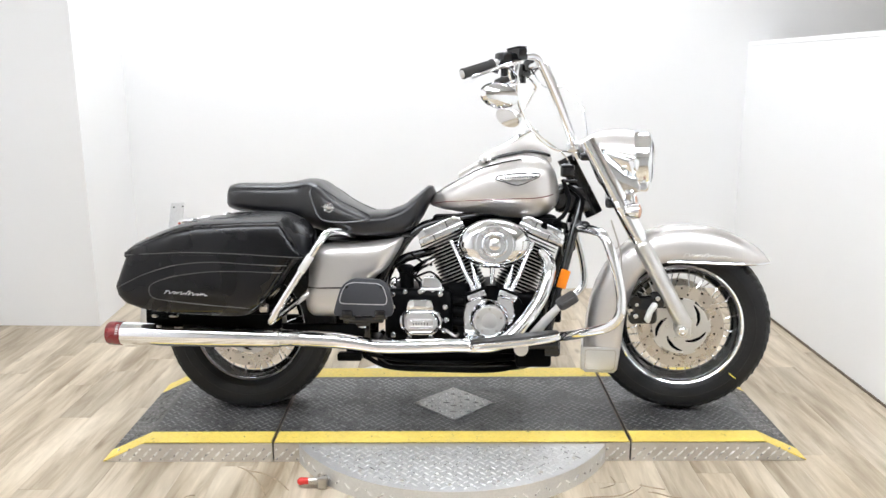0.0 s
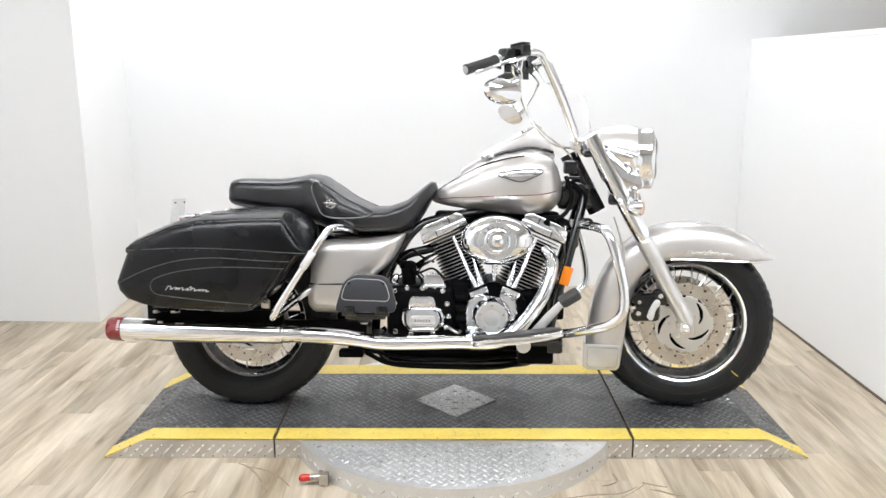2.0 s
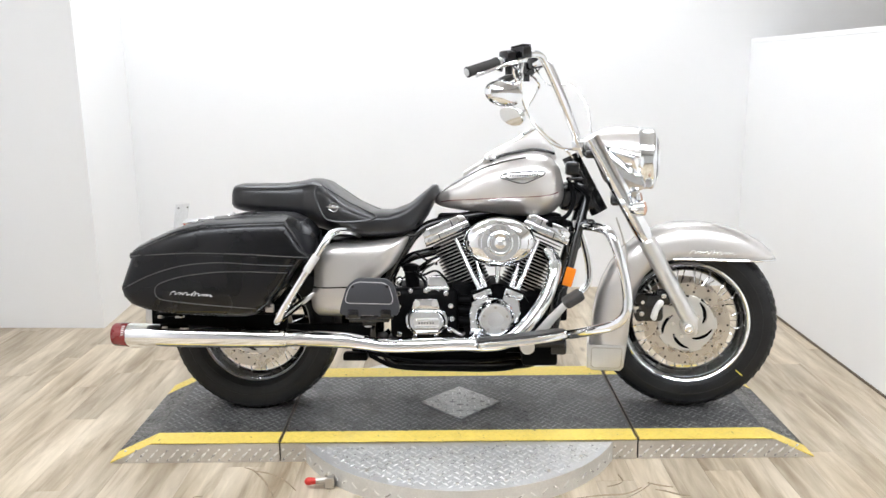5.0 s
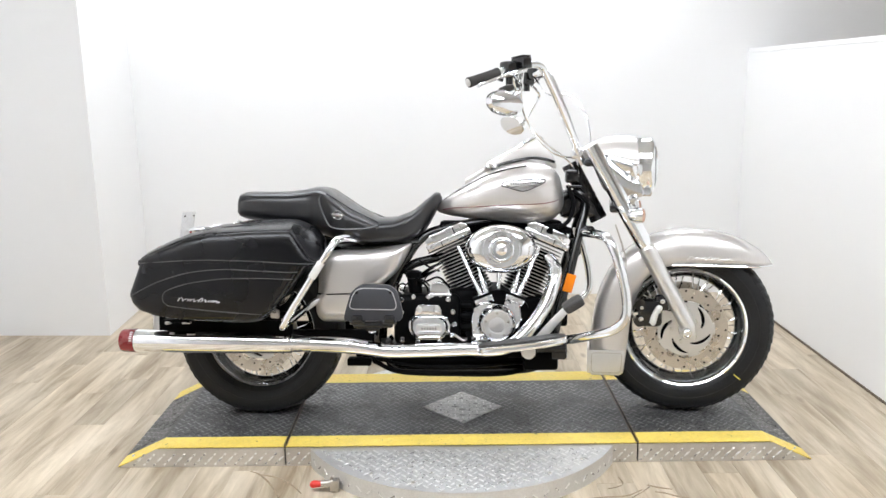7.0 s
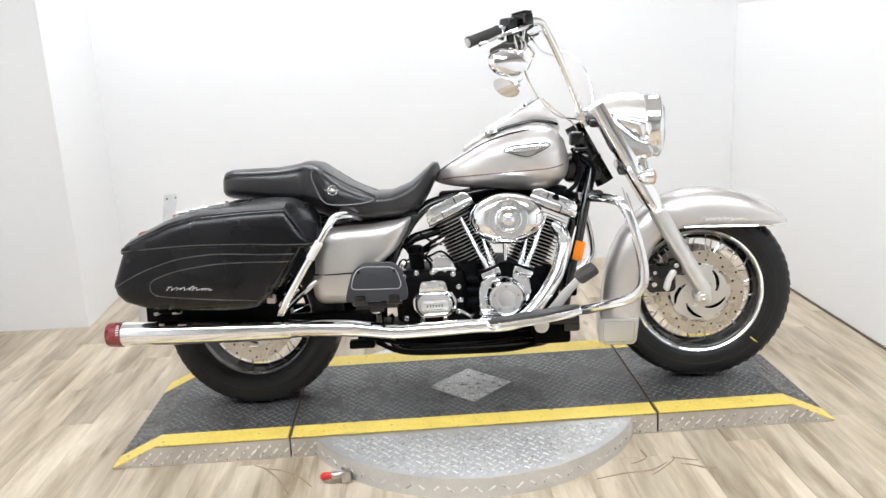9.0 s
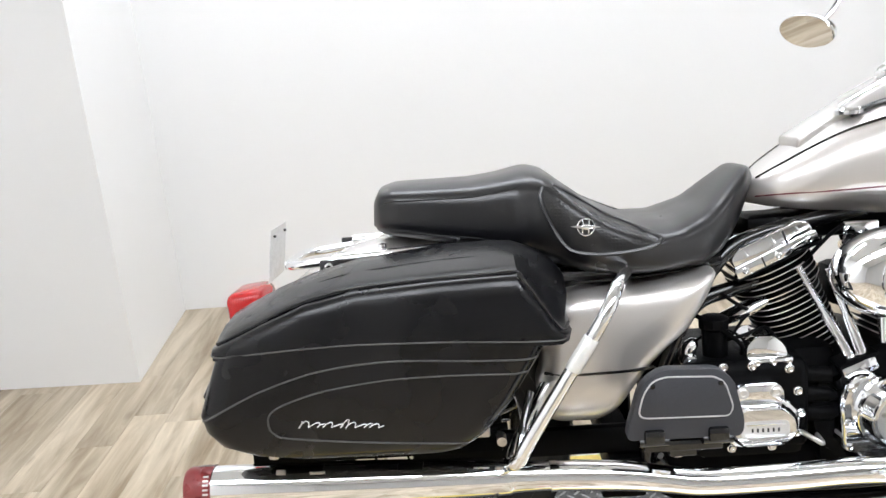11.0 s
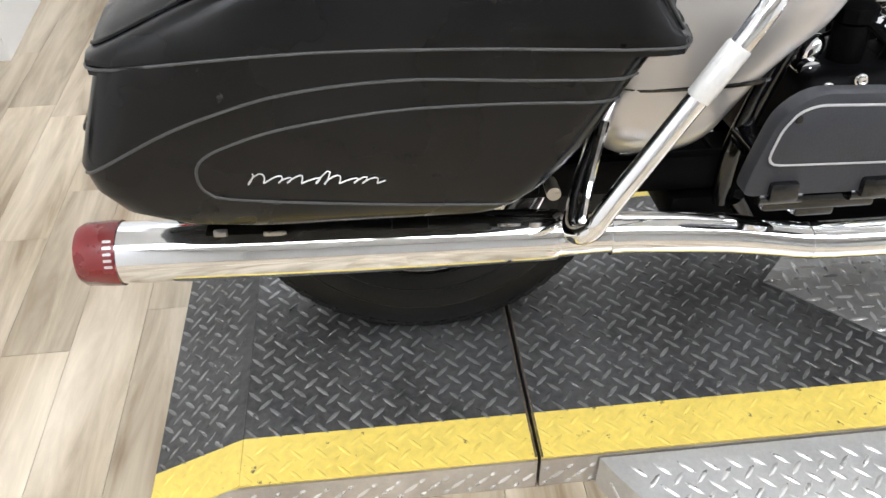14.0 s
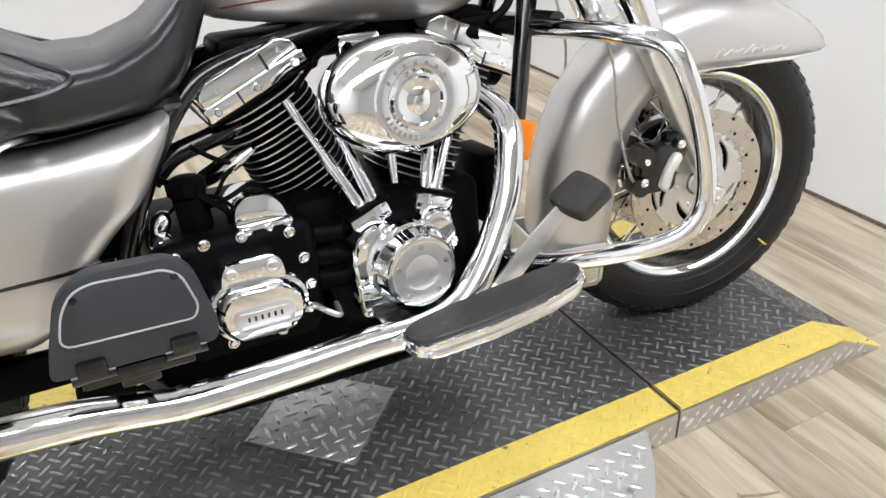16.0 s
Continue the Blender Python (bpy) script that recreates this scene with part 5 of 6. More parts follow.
# ---- frame, engine, exhaust and controls ----
frame_tubes = []
for s in (-1, 1):
    frame_tubes += [tube([(1.262, 0.045 * s, 0.80), (1.235, 0.075 * s, 0.70), (1.195, 0.105 * s, 0.55), (1.155, 0.125 * s, 0.42), (1.135, 0.13 * s, 0.32), (1.12, 0.13 * s, 0.235), (1.06, 0.13 * s, 0.19), (0.95, 0.13 * s, 0.178), (0.60, 0.13 * s, 0.178), (0.53, 0.13 * s, 0.19), (0.48, 0.13 * s, 0.26)], 0.0165, 12),
                    tube([(1.20, 0.04 * s, 0.84), (1.0, 0.05 * s, 0.76), (0.72, 0.075 * s, 0.71), (0.62, 0.10 * s, 0.66), (0.53, 0.12 * s, 0.52), (0.47, 0.125 * s, 0.36), (0.46, 0.12 * s, 0.25)], 0.0155, 12),
                    tube([(0.62, 0.11 * s, 0.67), (0.40, 0.125 * s, 0.66), (0.10, 0.135 * s, 0.67)], 0.015, 10)]
for name_s, bm in zip(("down_tube", "top_tube", "seat_rail") * 2, frame_tubes):
    part(name_s, bm, BLACK_GLOSS, bike, "black frame tube")
part("swingarm", merged(box(0.22, -0.105, 0.30, 0.50, 0.032, 0.062, 0.012), box(0.22, 0.105, 0.30, 0.50, 0.032, 0.062, 0.012), box(0.40, 0, 0.30, 0.06, 0.21, 0.06, 0.012), rod((0, -0.125, R_TYRE), (0, 0.125, R_TYRE), 0.016)), BLACK, bike, "black swingarm")
for s in (-1, 1):
    part("shock_absorber", merged(rod((0.07, 0.135 * s, 0.33), (0.17, 0.14 * s, 0.60), 0.018), rod((0.09, 0.135 * s, 0.38), (0.15, 0.14 * s, 0.55), 0.027)), BLACK, bike, "black rear shock absorber")
part("battery_box", box(0.40, 0, 0.54, 0.24, 0.20, 0.20, 0.02), BLACK, bike, "black battery box")
part("oil_pan", merged(box(0.76, 0, 0.225, 0.52, 0.22, 0.08, 0.02), box(0.44, -0.02, 0.235, 0.12, 0.22, 0.06, 0.015)), BLACK, bike, "black oil pan under the engine")
part("lower_rail", merged(tube([(0.45, -0.14, 0.215), (0.55, -0.15, 0.175), (0.75, -0.15, 0.166), (0.95, -0.15, 0.168), (1.08, -0.15, 0.205)], 0.009, 8), tube([(0.40, -0.15, 0.24), (0.60, -0.155, 0.20), (0.85, -0.155, 0.197), (1.1, -0.15, 0.22)], 0.006, 8),
                           box(0.40, -0.16, 0.218, 0.09, 0.05, 0.028, 0.006), box(1.075, -0.15, 0.222, 0.13, 0.09, 0.07, 0.012)), BLACK, bike, "black lower rail with brake line")

# crankcase and transmission
CR = Vector((0.922, 0, 0.352))
part("crankcase", merged(lathe([(-0.150, 0.12), (-0.145, 0.130), (0.11, 0.132), (0.115, 0.12)], CR, "y", 40), box(0.93, -0.02, 0.29, 0.24, 0.22, 0.15, 0.03)), BLACK, bike, "black engine crankcase")
part("primary_cover", merged(lathe([(0.12, 0.125), (0.19, 0.125), (0.21, 0.10), (0.212, 0.0001)], CR, "y", 36), lathe([(0.12, 0.115), (0.185, 0.115), (0.205, 0.09), (0.207, 0.0001)], (0.62, 0, 0.33), "y", 36), box(0.77, 0.155, 0.34, 0.32, 0.08, 0.21, 0.02)), BLACK, bike, "black primary drive cover")
gearbox = part("transmission", merged(box(0.655, -0.03, 0.375, 0.25, 0.29, 0.19, 0.025, 3), box(0.80, -0.05, 0.40, 0.09, 0.18, 0.17, 0.02), box(0.66, -0.10, 0.30, 0.22, 0.14, 0.07, 0.02)), BLACK, bike, "black transmission case")
for z in (0.345, 0.385, 0.425):
    part("case_rib", rod((0.775, -0.135, z), (0.828, -0.150, z), 0.017), BLACK, gearbox)
for x, z in ((0.560, 0.452), (0.605, 0.462), (0.662, 0.462), (0.735, 0.452), (0.752, 0.405), (0.757, 0.358), (0.748, 0.318), (0.560, 0.405), (0.562, 0.302), (0.62, 0.292), (0.70, 0.292)):
    part("bolt", bolt_head((x, -0.174, z), 0.0072, 0.008), CHROME, gearbox)
clutch_shape = rounded([(0.586, 0.378), (0.612, 0.406), (0.715, 0.404), (0.745, 0.375), (0.745, 0.335), (0.715, 0.306), (0.612, 0.306), (0.586, 0.340)], 0.03, 4)
clutch = part("clutch_cover", pillow(clutch_shape, [(-0.150, 1.0), (-0.200, 1.0), (-0.208, 0.95), (-0.209, 0.88), (-0.226, 0.83), (-0.235, 0.74), (-0.236, 0.4)]), CHROME, bike, "chrome clutch release cover")
part("cover_tab", prism(rounded([(0.612, 0.398), (0.616, 0.424), (0.624, 0.436), (0.700, 0.436), (0.708, 0.424), (0.712, 0.398)], 0.009, 3), -0.150, -0.214, 0.004), CHROME, clutch, "chrome upper tab")
for x, z in ((0.630, 0.421), (0.694, 0.421)):
    part("bolt", bolt_head((x, -0.214, z), 0.0095, 0.006), SATIN, clutch)
part("cover_inset", prism(rounded([(0.618, 0.334), (0.618, 0.372), (0.712, 0.372), (0.712, 0.334)], 0.014, 4), -0.2335, -0.2364, 0.001), SATIN, clutch, "brushed inset panel")
for z in (0.341, 0.365):
    part("inset_rib", rod((0.628, -0.2366, z), (0.702, -0.2366, z), 0.0022, seg=8), CHROME, clutch)
for i in range(6):
    part("cover_mark", box(0.640 + 0.010 * i, -0.2368, 0.353, 0.0035, 0.001, 0.008), DARK_MARK, clutch)
part("wiring_loom", merged(tube([(0.755, -0.17, 0.32), (0.77, -0.20, 0.315), (0.79, -0.20, 0.303), (0.80, -0.15, 0.30)], 0.005, 8)), SATIN, bike)
sol = part("starter_cover", merged(prism(rounded([(0.660, 0.462), (0.660, 0.494), (0.680, 0.514), (0.716, 0.513), (0.738, 0.491), (0.744, 0.462)], 0.012, 3), -0.06, -0.150, 0.006), box(0.704, -0.150, 0.464, 0.088, 0.030, 0.018, 0.005)), CHROME, bike, "chrome starter cover")
for x in (0.68, 0.712, 0.742):
    part("bolt", bolt_head((x - 0.005, -0.165, 0.464), 0.006, 0.006), CHROME, sol)
part("cover_knob", merged(lathe([(-0.10, 0.016), (-0.128, 0.018), (-0.136, 0.015), (-0.138, 0.0001)], (0.552, 0, 0.462), "y", 24), lathe([(-0.136, 0.008), (-0.143, 0.007), (-0.143, 0.0001)], (0.552, 0, 0.462), "y", 6), tube([(0.552, -0.112, 0.470, 0.014), (0.556, -0.114, 0.488, 0.016), (0.566, -0.112, 0.499, 0.012), (0.572, -0.110, 0.502, 0.004)], None, 12, 3)), CHROME, bike, "chrome knob")
part("oil_filler", merged(rod((0.61, -0.11, 0.47), (0.605, -0.12, 0.53), 0.026), lathe([(0.53, 0.03), (0.55, 0.031), (0.556, 0.02), (0.556, 0.0001)], (0.604, -0.12, 0), "z", 10)), BLACK, bike, "black oil filler")
part("cable_loom", merged(tube([(0.62, -0.12, 0.50), (0.66, -0.15, 0.52), (0.70, -0.14, 0.53), (0.74, -0.10, 0.49)], 0.004, 8), tube([(0.56, -0.10, 0.56), (0.60, -0.14, 0.54), (0.65, -0.14, 0.50), (0.66, -0.12, 0.47)], 0.005, 8), tube([(0.70, -0.09, 0.55), (0.66, -0.12, 0.57), (0.62, -0.12, 0.60)], 0.004, 8)), BLACK, bike, "black hoses and cables")

gear = rounded([(0.822, 0.290), (0.818, 0.402), (0.838, 0.436), (0.875, 0.448), (0.905, 0.432), (0.935, 0.432), (0.965, 0.450), (0.998, 0.440), (1.006, 0.40), (0.992, 0.33), (0.965, 0.293), (0.91, 0.275), (0.86, 0.277)], 0.018, 3)
camc = part("cam_cover", pillow(gear, [(-0.140, 1.0), (-0.204, 1.0), (-0.212, 0.98), (-0.217, 0.93), (-0.219, 0.6)]), CHROME, bike, "polished chrome cam cover")
part("timer_cover", lathe([(-0.216, 0.072), (-0.230, 0.071), (-0.238, 0.064), (-0.264, 0.061), (-0.270, 0.057), (-0.2705, 0.050), (-0.269, 0.030), (-0.2705, 0.028), (-0.2705, 0.0001)], (0.912, 0, 0.370), "y", 48), CHROME, camc, "round chrome timer cover")
part("timer_face", lathe([(-0.2700, 0.0515), (-0.2714, 0.051), (-0.2716, 0.031), (-0.2708, 0.029), (-0.2716, 0.027), (-0.2718, 0.0001)], (0.912, 0, 0.370), "y", 48), SATIN, camc, "brushed round face")
for k in range(5):
    a = 2 * math.pi * k / 5 + 0.3
    part("screw", lathe([(-0.2712, 0.0050), (-0.2732, 0.0046), (-0.2733, 0.0001)], (0.912 + 0.043 * math.cos(a), 0, 0.370 + 0.043 * math.sin(a)), "y", 10), STEEL, camc)
for x, z in ((0.838, 0.418), (0.832, 0.350), (0.835, 0.300), (0.905, 0.286), (0.975, 0.312), (0.995, 0.385), (0.985, 0.432), (0.875, 0.436), (0.950, 0.441)):
    part("bolt", bolt_head((x, -0.215, z), 0.007, 0.007), CHROME, camc)

# Added black block hides the see-through gap beside the cam cover.
part("gap_block", box(1.055, 0.0, 0.33, 0.12, 0.20, 0.24, 0.025, 3), BLACK, bike, "added black block behind the exhaust pipe")

# cylinders
fin_data = {}


def cylinder(lean, name_label):
    axis = Vector((math.sin(radians(lean)), 0, math.cos(radians(lean))))
    base = Vector((0.922, 0, 0.245))
    m = Matrix.Translation(base) @ Matrix.Rotation(radians(lean), 4, "Y")
    core = part("cylinder", lathe([(0.16, 0.062), (0.42, 0.062)], (0, 0, 0), "z", 36), BLACK, bike, name_label)
    core.matrix_local = m
    if not fin_data:
        for key, r in (("low", 0.079), ("head", 0.088)):
            bm = bmesh.new()
            verts = [[bm.verts.new((r * math.copysign(abs(math.cos(a)) ** 0.82, math.cos(a)), 1.08 * r * math.copysign(abs(math.sin(a)) ** 0.82, math.sin(a)), z)) for a in np.linspace(0, 2 * math.pi, 36, endpoint=False)] for z in (-0.0013, 0.0013)]
            for i in range(36):
                f = bm.faces.new((verts[0][i], verts[0][(i + 1) % 36], verts[1][(i + 1) % 36], verts[1][i]))
                f.material_index = 1
            bm.faces.new(verts[0])
            bm.faces.new(verts[1])
            fin_data[key] = finish("cooling_fin", bm, (BLACK, SATIN), 35)
    for i in range(19):
        f = part("cooling_fin", fin_data["low" if i < 13 else "head"], BLACK, core)
        f.matrix_local = Matrix.Translation((0, 0, 0.205 + 0.0132 * i))
    s = 1 if lean > 0 else -1
    rocker = part("rocker_box", turned(box(0, 0, 0, 0.180, 0.214, 0.026, 0.005, 2), Matrix.Translation((0, 0, 0.461))), CHROME, bike, "polished chrome rocker box")
    rocker.matrix_local = m
    part("rocker_lid", turned(merged(prism(rounded([(-0.086, -0.012), (-0.085, 0.010), (-0.066, 0.024), (0.066, 0.024), (0.085, 0.010), (0.086, -0.012)], 0.006, 2), -0.100, 0.100, 0.004)), Matrix.Translation((0, 0, 0.481))), CHROME, rocker, "chrome rocker lid")
    part("head_gasket", turned(box(0, 0, 0, 0.184, 0.216, 0.004, 0.001, 1), Matrix.Translation((0, 0, 0.4465))), BLACK, rocker, "black gasket")
    part("lid_seam", box(-0.03 * s, -0.1008, 0.486, 0.0035, 0.003, 0.030), DARK_MARK, rocker)
    for x in (-0.055, 0.005, 0.058):
        part("lid_boss", lathe([(0.484, 0.013), (0.503, 0.012), (0.506, 0.009), (0.506, 0.0001)], (x, -0.088, 0), "z", 16), CHROME, rocker, "chrome bolt boss")
    for x in (-0.07, 0.0, 0.07):
        part("bolt", bolt_head((x, -0.106, 0.461), 0.0065, 0.006), CHROME, rocker)
    part("head_seam", box(0.03 * s, -0.1065, 0.461, 0.0035, 0.003, 0.022), DARK_MARK, rocker)
    return core


cylinder(-23.5, "black finned rear cylinder with bright fin edges")
cylinder(23.5, "black finned front cylinder with bright fin edges")
for (x0, z0), (x1, z1), y in (((0.862, 0.455), (0.772, 0.645), -0.155), ((0.884, 0.452), (0.828, 0.640), -0.165), ((0.968, 0.452), (1.018, 0.640), -0.165), ((0.990, 0.455), (1.075, 0.640), -0.155)):
    a, b = Vector((x0, y - 0.01, z0)), Vector((x1, y + 0.03, z1))
    rod_ = part("pushrod_tube", tube([(*a, 0.0105), (*a.lerp(b, 0.5), 0.0105), (*a.lerp(b, 0.52), 0.0078), (*b, 0.0078)], None, 14, 0), CHROME, bike, "chrome pushrod tube")
    part("pushrod_collar", tube([(*a.lerp(b, -0.02), 0.017), (*a.lerp(b, 0.06), 0.017)], None, 14, 0), CHROME, rod_, "chrome collar")
for x in (0.868, 0.980):
    part("lifter_block", turned(box(0, 0, 0, 0.072, 0.05, 0.030, 0.008), Matrix.Translation((x, -0.165, 0.447)) @ pose(0, 0, 0, 0, -20 if x < 0.9 else 20, 0)), CHROME, bike, "chrome lifter block")
for x, tip in ((0.864, -20), (0.984, 20)):
    part("lifter_gasket", turned(box(0, 0, 0, 0.078, 0.055, 0.008, 0.002), Matrix.Translation((x, -0.165, 0.466)) @ pose(0, 0, 0, 0, tip, 0)), BLACK, bike)
part("intake", merged(rod((0.926, -0.02, 0.60), (0.926, -0.19, 0.635), 0.045), box(0.926, 0, 0.58, 0.10, 0.10, 0.09, 0.02)), BLACK, bike, "black intake body")
part("backbone", merged(box(0.93, 0.02, 0.712, 0.46, 0.12, 0.052, 0.014), box(0.80, 0.03, 0.690, 0.14, 0.10, 0.05, 0.012), box(1.12, 0.01, 0.700, 0.10, 0.13, 0.075, 0.012)), BLACK, bike, "black frame backbone under the tank")
part("top_mount", merged(box(0.928, -0.045, 0.690, 0.075, 0.030, 0.060, 0.006), rod((0.905, -0.062, 0.700), (0.905, -0.050, 0.700), 0.010, seg=6)), CHROME, bike, "chrome engine top mount")
part("spark_lead", tube([(0.80, -0.075, 0.640), (0.815, -0.10, 0.672), (0.85, -0.09, 0.700), (0.90, -0.05, 0.715)], 0.0042, 8), BLACK, bike, "black spark plug lead")
part("spark_lead", tube([(1.06, -0.075, 0.640), (1.05, -0.105, 0.668), (1.03, -0.10, 0.700), (0.98, -0.05, 0.715)], 0.0042, 8), BLACK, bike, "black spark plug lead")
part("horn_bracket", rod((0.926, -0.15, 0.56), (0.922, -0.165, 0.49), 0.011, 0.006), CHROME, bike, "chrome pointed bracket")

# air cleaner
AC = (0.929, 0, 0.642)
air = part("air_cleaner", lathe([(-0.185, 0.90), (-0.190, 0.985), (-0.20, 1.0), (-0.222, 1.0), (-0.238, 0.975), (-0.252, 0.91), (-0.263, 0.80), (-0.270, 0.68), (-0.2735, 0.56), (-0.274, 0.0001)], AC, "y", 64, sx=0.1285, sz=0.0885), CHROME, bike, "oval polished chrome air cleaner cover")
part("cover_ring", lathe([(-0.272, 0.068), (-0.2785, 0.066), (-0.2795, 0.062), (-0.277, 0.046), (-0.279, 0.044), (-0.286, 0.041), (-0.2865, 0.036), (-0.282, 0.033), (-0.280, 0.020), (-0.282, 0.016), (-0.286, 0.0001)], AC, "y", 56), CHROME, air, "embossed chrome ring and centre")
for k in range(15):
    a = radians(200 + 140 * k / 14) if k < 8 else radians(35 + 110 * (k - 8) / 6)
    part("ring_mark", turned(box(0, 0, 0, 0.0045, 0.0008, 0.007), Matrix.Translation((AC[0] + 0.054 * math.cos(a), -0.2787, AC[2] + 0.054 * math.sin(a))) @ pose(0, 0, 0, 0, 90 - math.degrees(a), 0)), STEEL, air)
part("cover_screw", lathe([(-0.284, 0.011), (-0.290, 0.010), (-0.2915, 0.0001)], AC, "y", 6), CHROME, air, "chrome centre screw")

# exhaust
muf = part("muffler", tube([(-0.397, -0.280, 0.3215, 0.0400), (-0.38, -0.280, 0.3212, 0.0410), (-0.10, -0.280, 0.315, 0.0405), (0.12, -0.280, 0.310, 0.0360), (0.17, -0.280, 0.309, 0.0340), (0.178, -0.280, 0.3085, 0.0305), (0.255, -0.280, 0.306, 0.0265)], None, 36, 3), CHROME, bike, "long polished chrome muffler")
cap_ = part("exhaust_cap", tube([(-0.396, -0.280, 0.3215, 0.0430), (-0.412, -0.280, 0.322, 0.0430), (-0.441, -0.280, 0.3225, 0.0412), (-0.448, -0.280, 0.3225, 0.037), (-0.4485, -0.280, 0.3225, 0.001)], None, 36, 0), RED_CAP, muf, "dark red rubber end cap")
for k in range(5):
    part("cap_mark", turned(box(0, 0, 0, 0.010, 0.0012, 0.0035), Matrix.Translation((-0.404, -0.280, 0.3218)) @ pose(0, 0, 0, -8 - 11 * k, 0, 0) @ Matrix.Translation((0, -0.0432, 0))), MARK, cap_)
pipe = part("exhaust_shield", tube([(0.248, -0.280, 0.306, 0.0285), (0.30, -0.281, 0.304, 0.0290), (0.39, -0.285, 0.299, 0.0280), (0.46, -0.289, 0.290, 0.0258), (0.53, -0.293, 0.282, 0.0250), (0.66, -0.297, 0.284, 0.0250), (0.80, -0.297, 0.289, 0.0250), (0.88, -0.294, 0.286, 0.0250), (0.94, -0.287, 0.292, 0.0250), (0.988, -0.277, 0.318, 0.0250), (1.046, -0.252, 0.376, 0.0250), (1.098, -0.222, 0.452, 0.0250), (1.126, -0.190, 0.530, 0.0250), (1.130, -0.155, 0.568, 0.0240), (1.110, -0.115, 0.598, 0.0230)], None, 24, 5), CHROME, bike, "polished chrome exhaust heat shield")
for x, y, z, r in ((0.250, -0.280, 0.306, 0.0300), (0.522, -0.2925, 0.283, 0.0262)):
    part("clamp", tube([(x - 0.007, y, z, r), (x + 0.007, y, z, r)], None, 24, 0), CHROME, pipe, "chrome clamp")
part("heat_guard", tube([(0.612, -0.052, 0.520, 0.008), (0.640, -0.075, 0.536, 0.017), (0.680, -0.100, 0.560, 0.019), (0.714, -0.118, 0.580, 0.009)], None, 14, 4, 0.6), CHROME, bike, "chrome heat guard")
part("hose", tube([(0.560, -0.070, 0.545), (0.600, -0.060, 0.575), (0.655, -0.055, 0.590), (0.715, -0.060, 0.605)], 0.017, 12), BLACK_GLOSS, bike, "thick black hose behind the rear cylinder")
part("sensor_plug", merged(lathe([(-0.06, 0.017), (-0.110, 0.017), (-0.114, 0.013), (-0.114, 0.0001)], (0.618, 0, 0.498), "y", 20), lathe([(-0.112, 0.007), (-0.122, 0.006), (-0.122, 0.0001)], (0.618, 0, 0.498), "y", 10)), BLACK_GLOSS, bike, "round black sensor plug")
for pts in ([(0.618, -0.11, 0.498), (0.64, -0.125, 0.515), (0.665, -0.12, 0.545), (0.70, -0.10, 0.56)], [(0.575, -0.10, 0.50), (0.60, -0.13, 0.525), (0.64, -0.13, 0.520), (0.668, -0.135, 0.495)]):
    part("wire", tube(pts, 0.0032, 8), BLACK, bike, "black wire")
part("regulator", merged(box(1.165, 0, 0.40, 0.05, 0.13, 0.14, 0.01)), BLACK, bike, "black finned regulator")

# passenger footboard, folded up
PB_UP = Matrix.Translation((-0.003, 0.008, 0.006))
PB = rounded([(0.376, 0.398), (0.382, 0.428), (0.404, 0.500), (0.440, 0.526), (0.540, 0.522), (0.566, 0.500), (0.584, 0.425), (0.580, 0.396)], 0.02, 4)
pboard = part("passenger_board", prism(PB, -0.352, -0.378, 0.006), GREY_PAD, bike, "folded black passenger footboard")
pboard.matrix_local = PB_UP
PI = [(0.396, 0.440), (0.408, 0.484), (0.424, 0.506), (0.446, 0.513), (0.532, 0.509), (0.550, 0.496), (0.563, 0.452), (0.556, 0.436)]
part("board_pad", prism(rounded(PI, 0.018, 4), -0.377, -0.3805, 0.001), GREY_PAD, pboard, "smooth rubber pad")
part("board_outline", tube([(x, -0.380, z) for x, z in rounded(PI, 0.018, 4) + rounded(PI, 0.018, 4)[:1]], 0.0017, 6, 0), BOARD_LINE, pboard, "light grey outline")
for x in (0.425, 0.537):
    part("hinge", merged(box(x, -0.376, 0.404, 0.036, 0.022, 0.026, 0.005), rod((x - 0.026, -0.372, 0.392), (x + 0.026, -0.372, 0.392), 0.009)), BLACK_GLOSS, pboard, "black hinge")
part("board_mount", merged(box(0.475, -0.35, 0.388, 0.14, 0.03, 0.022, 0.005), box(0.475, -0.25, 0.375, 0.05, 0.22, 0.022, 0.005)), BLACK_GLOSS, bike, "black board bracket")
part("mount_bolt", lathe([(-0.30, 0.020), (-0.338, 0.020), (-0.344, 0.016), (-0.3445, 0.0001)], (0.470, 0, 0.373), "y", 24), CHROME, bike, "round chrome bolt cover")
for x, z in ((0.424, 0.497), (0.542, 0.497)):
    part("rivet", lathe([(-0.3805, 0.005), (-0.3825, 0.004), (-0.3828, 0.0001)], (x, 0, z), "y", 10), BLACK_GLOSS, pboard)

# rider footboard
RB = [(0.836, -0.335), (0.839, -0.376), (0.860, -0.398), (0.96, -0.413), (1.06, -0.411), (1.122, -0.396), (1.154, -0.368), (1.152, -0.338), (1.12, -0.318), (0.95, -0.311), (0.86, -0.316)]
TILT = Matrix.Translation((1.0, -0.36, 0.326)) @ pose(0, 0, 0, -1.0, -7.0, 0)
local = [(x - 1.0, y + 0.36) for x, y in RB]
rim_shape = rounded(local, 0.02, 4)
board = rings([[(x * k, y * k, z) for x, y in rim_shape] for z, k in ((-0.022, 0.90), (-0.021, 0.97), (-0.017, 1.0), (-0.010, 1.0), (-0.008, 0.985), (-0.005, 0.985), (-0.003, 1.0), (0.001, 0.995), (0.002, 0.97))])
rboard = part("rider_board", turned(board, TILT), CHROME, bike, "rider footboard with a chrome rim")
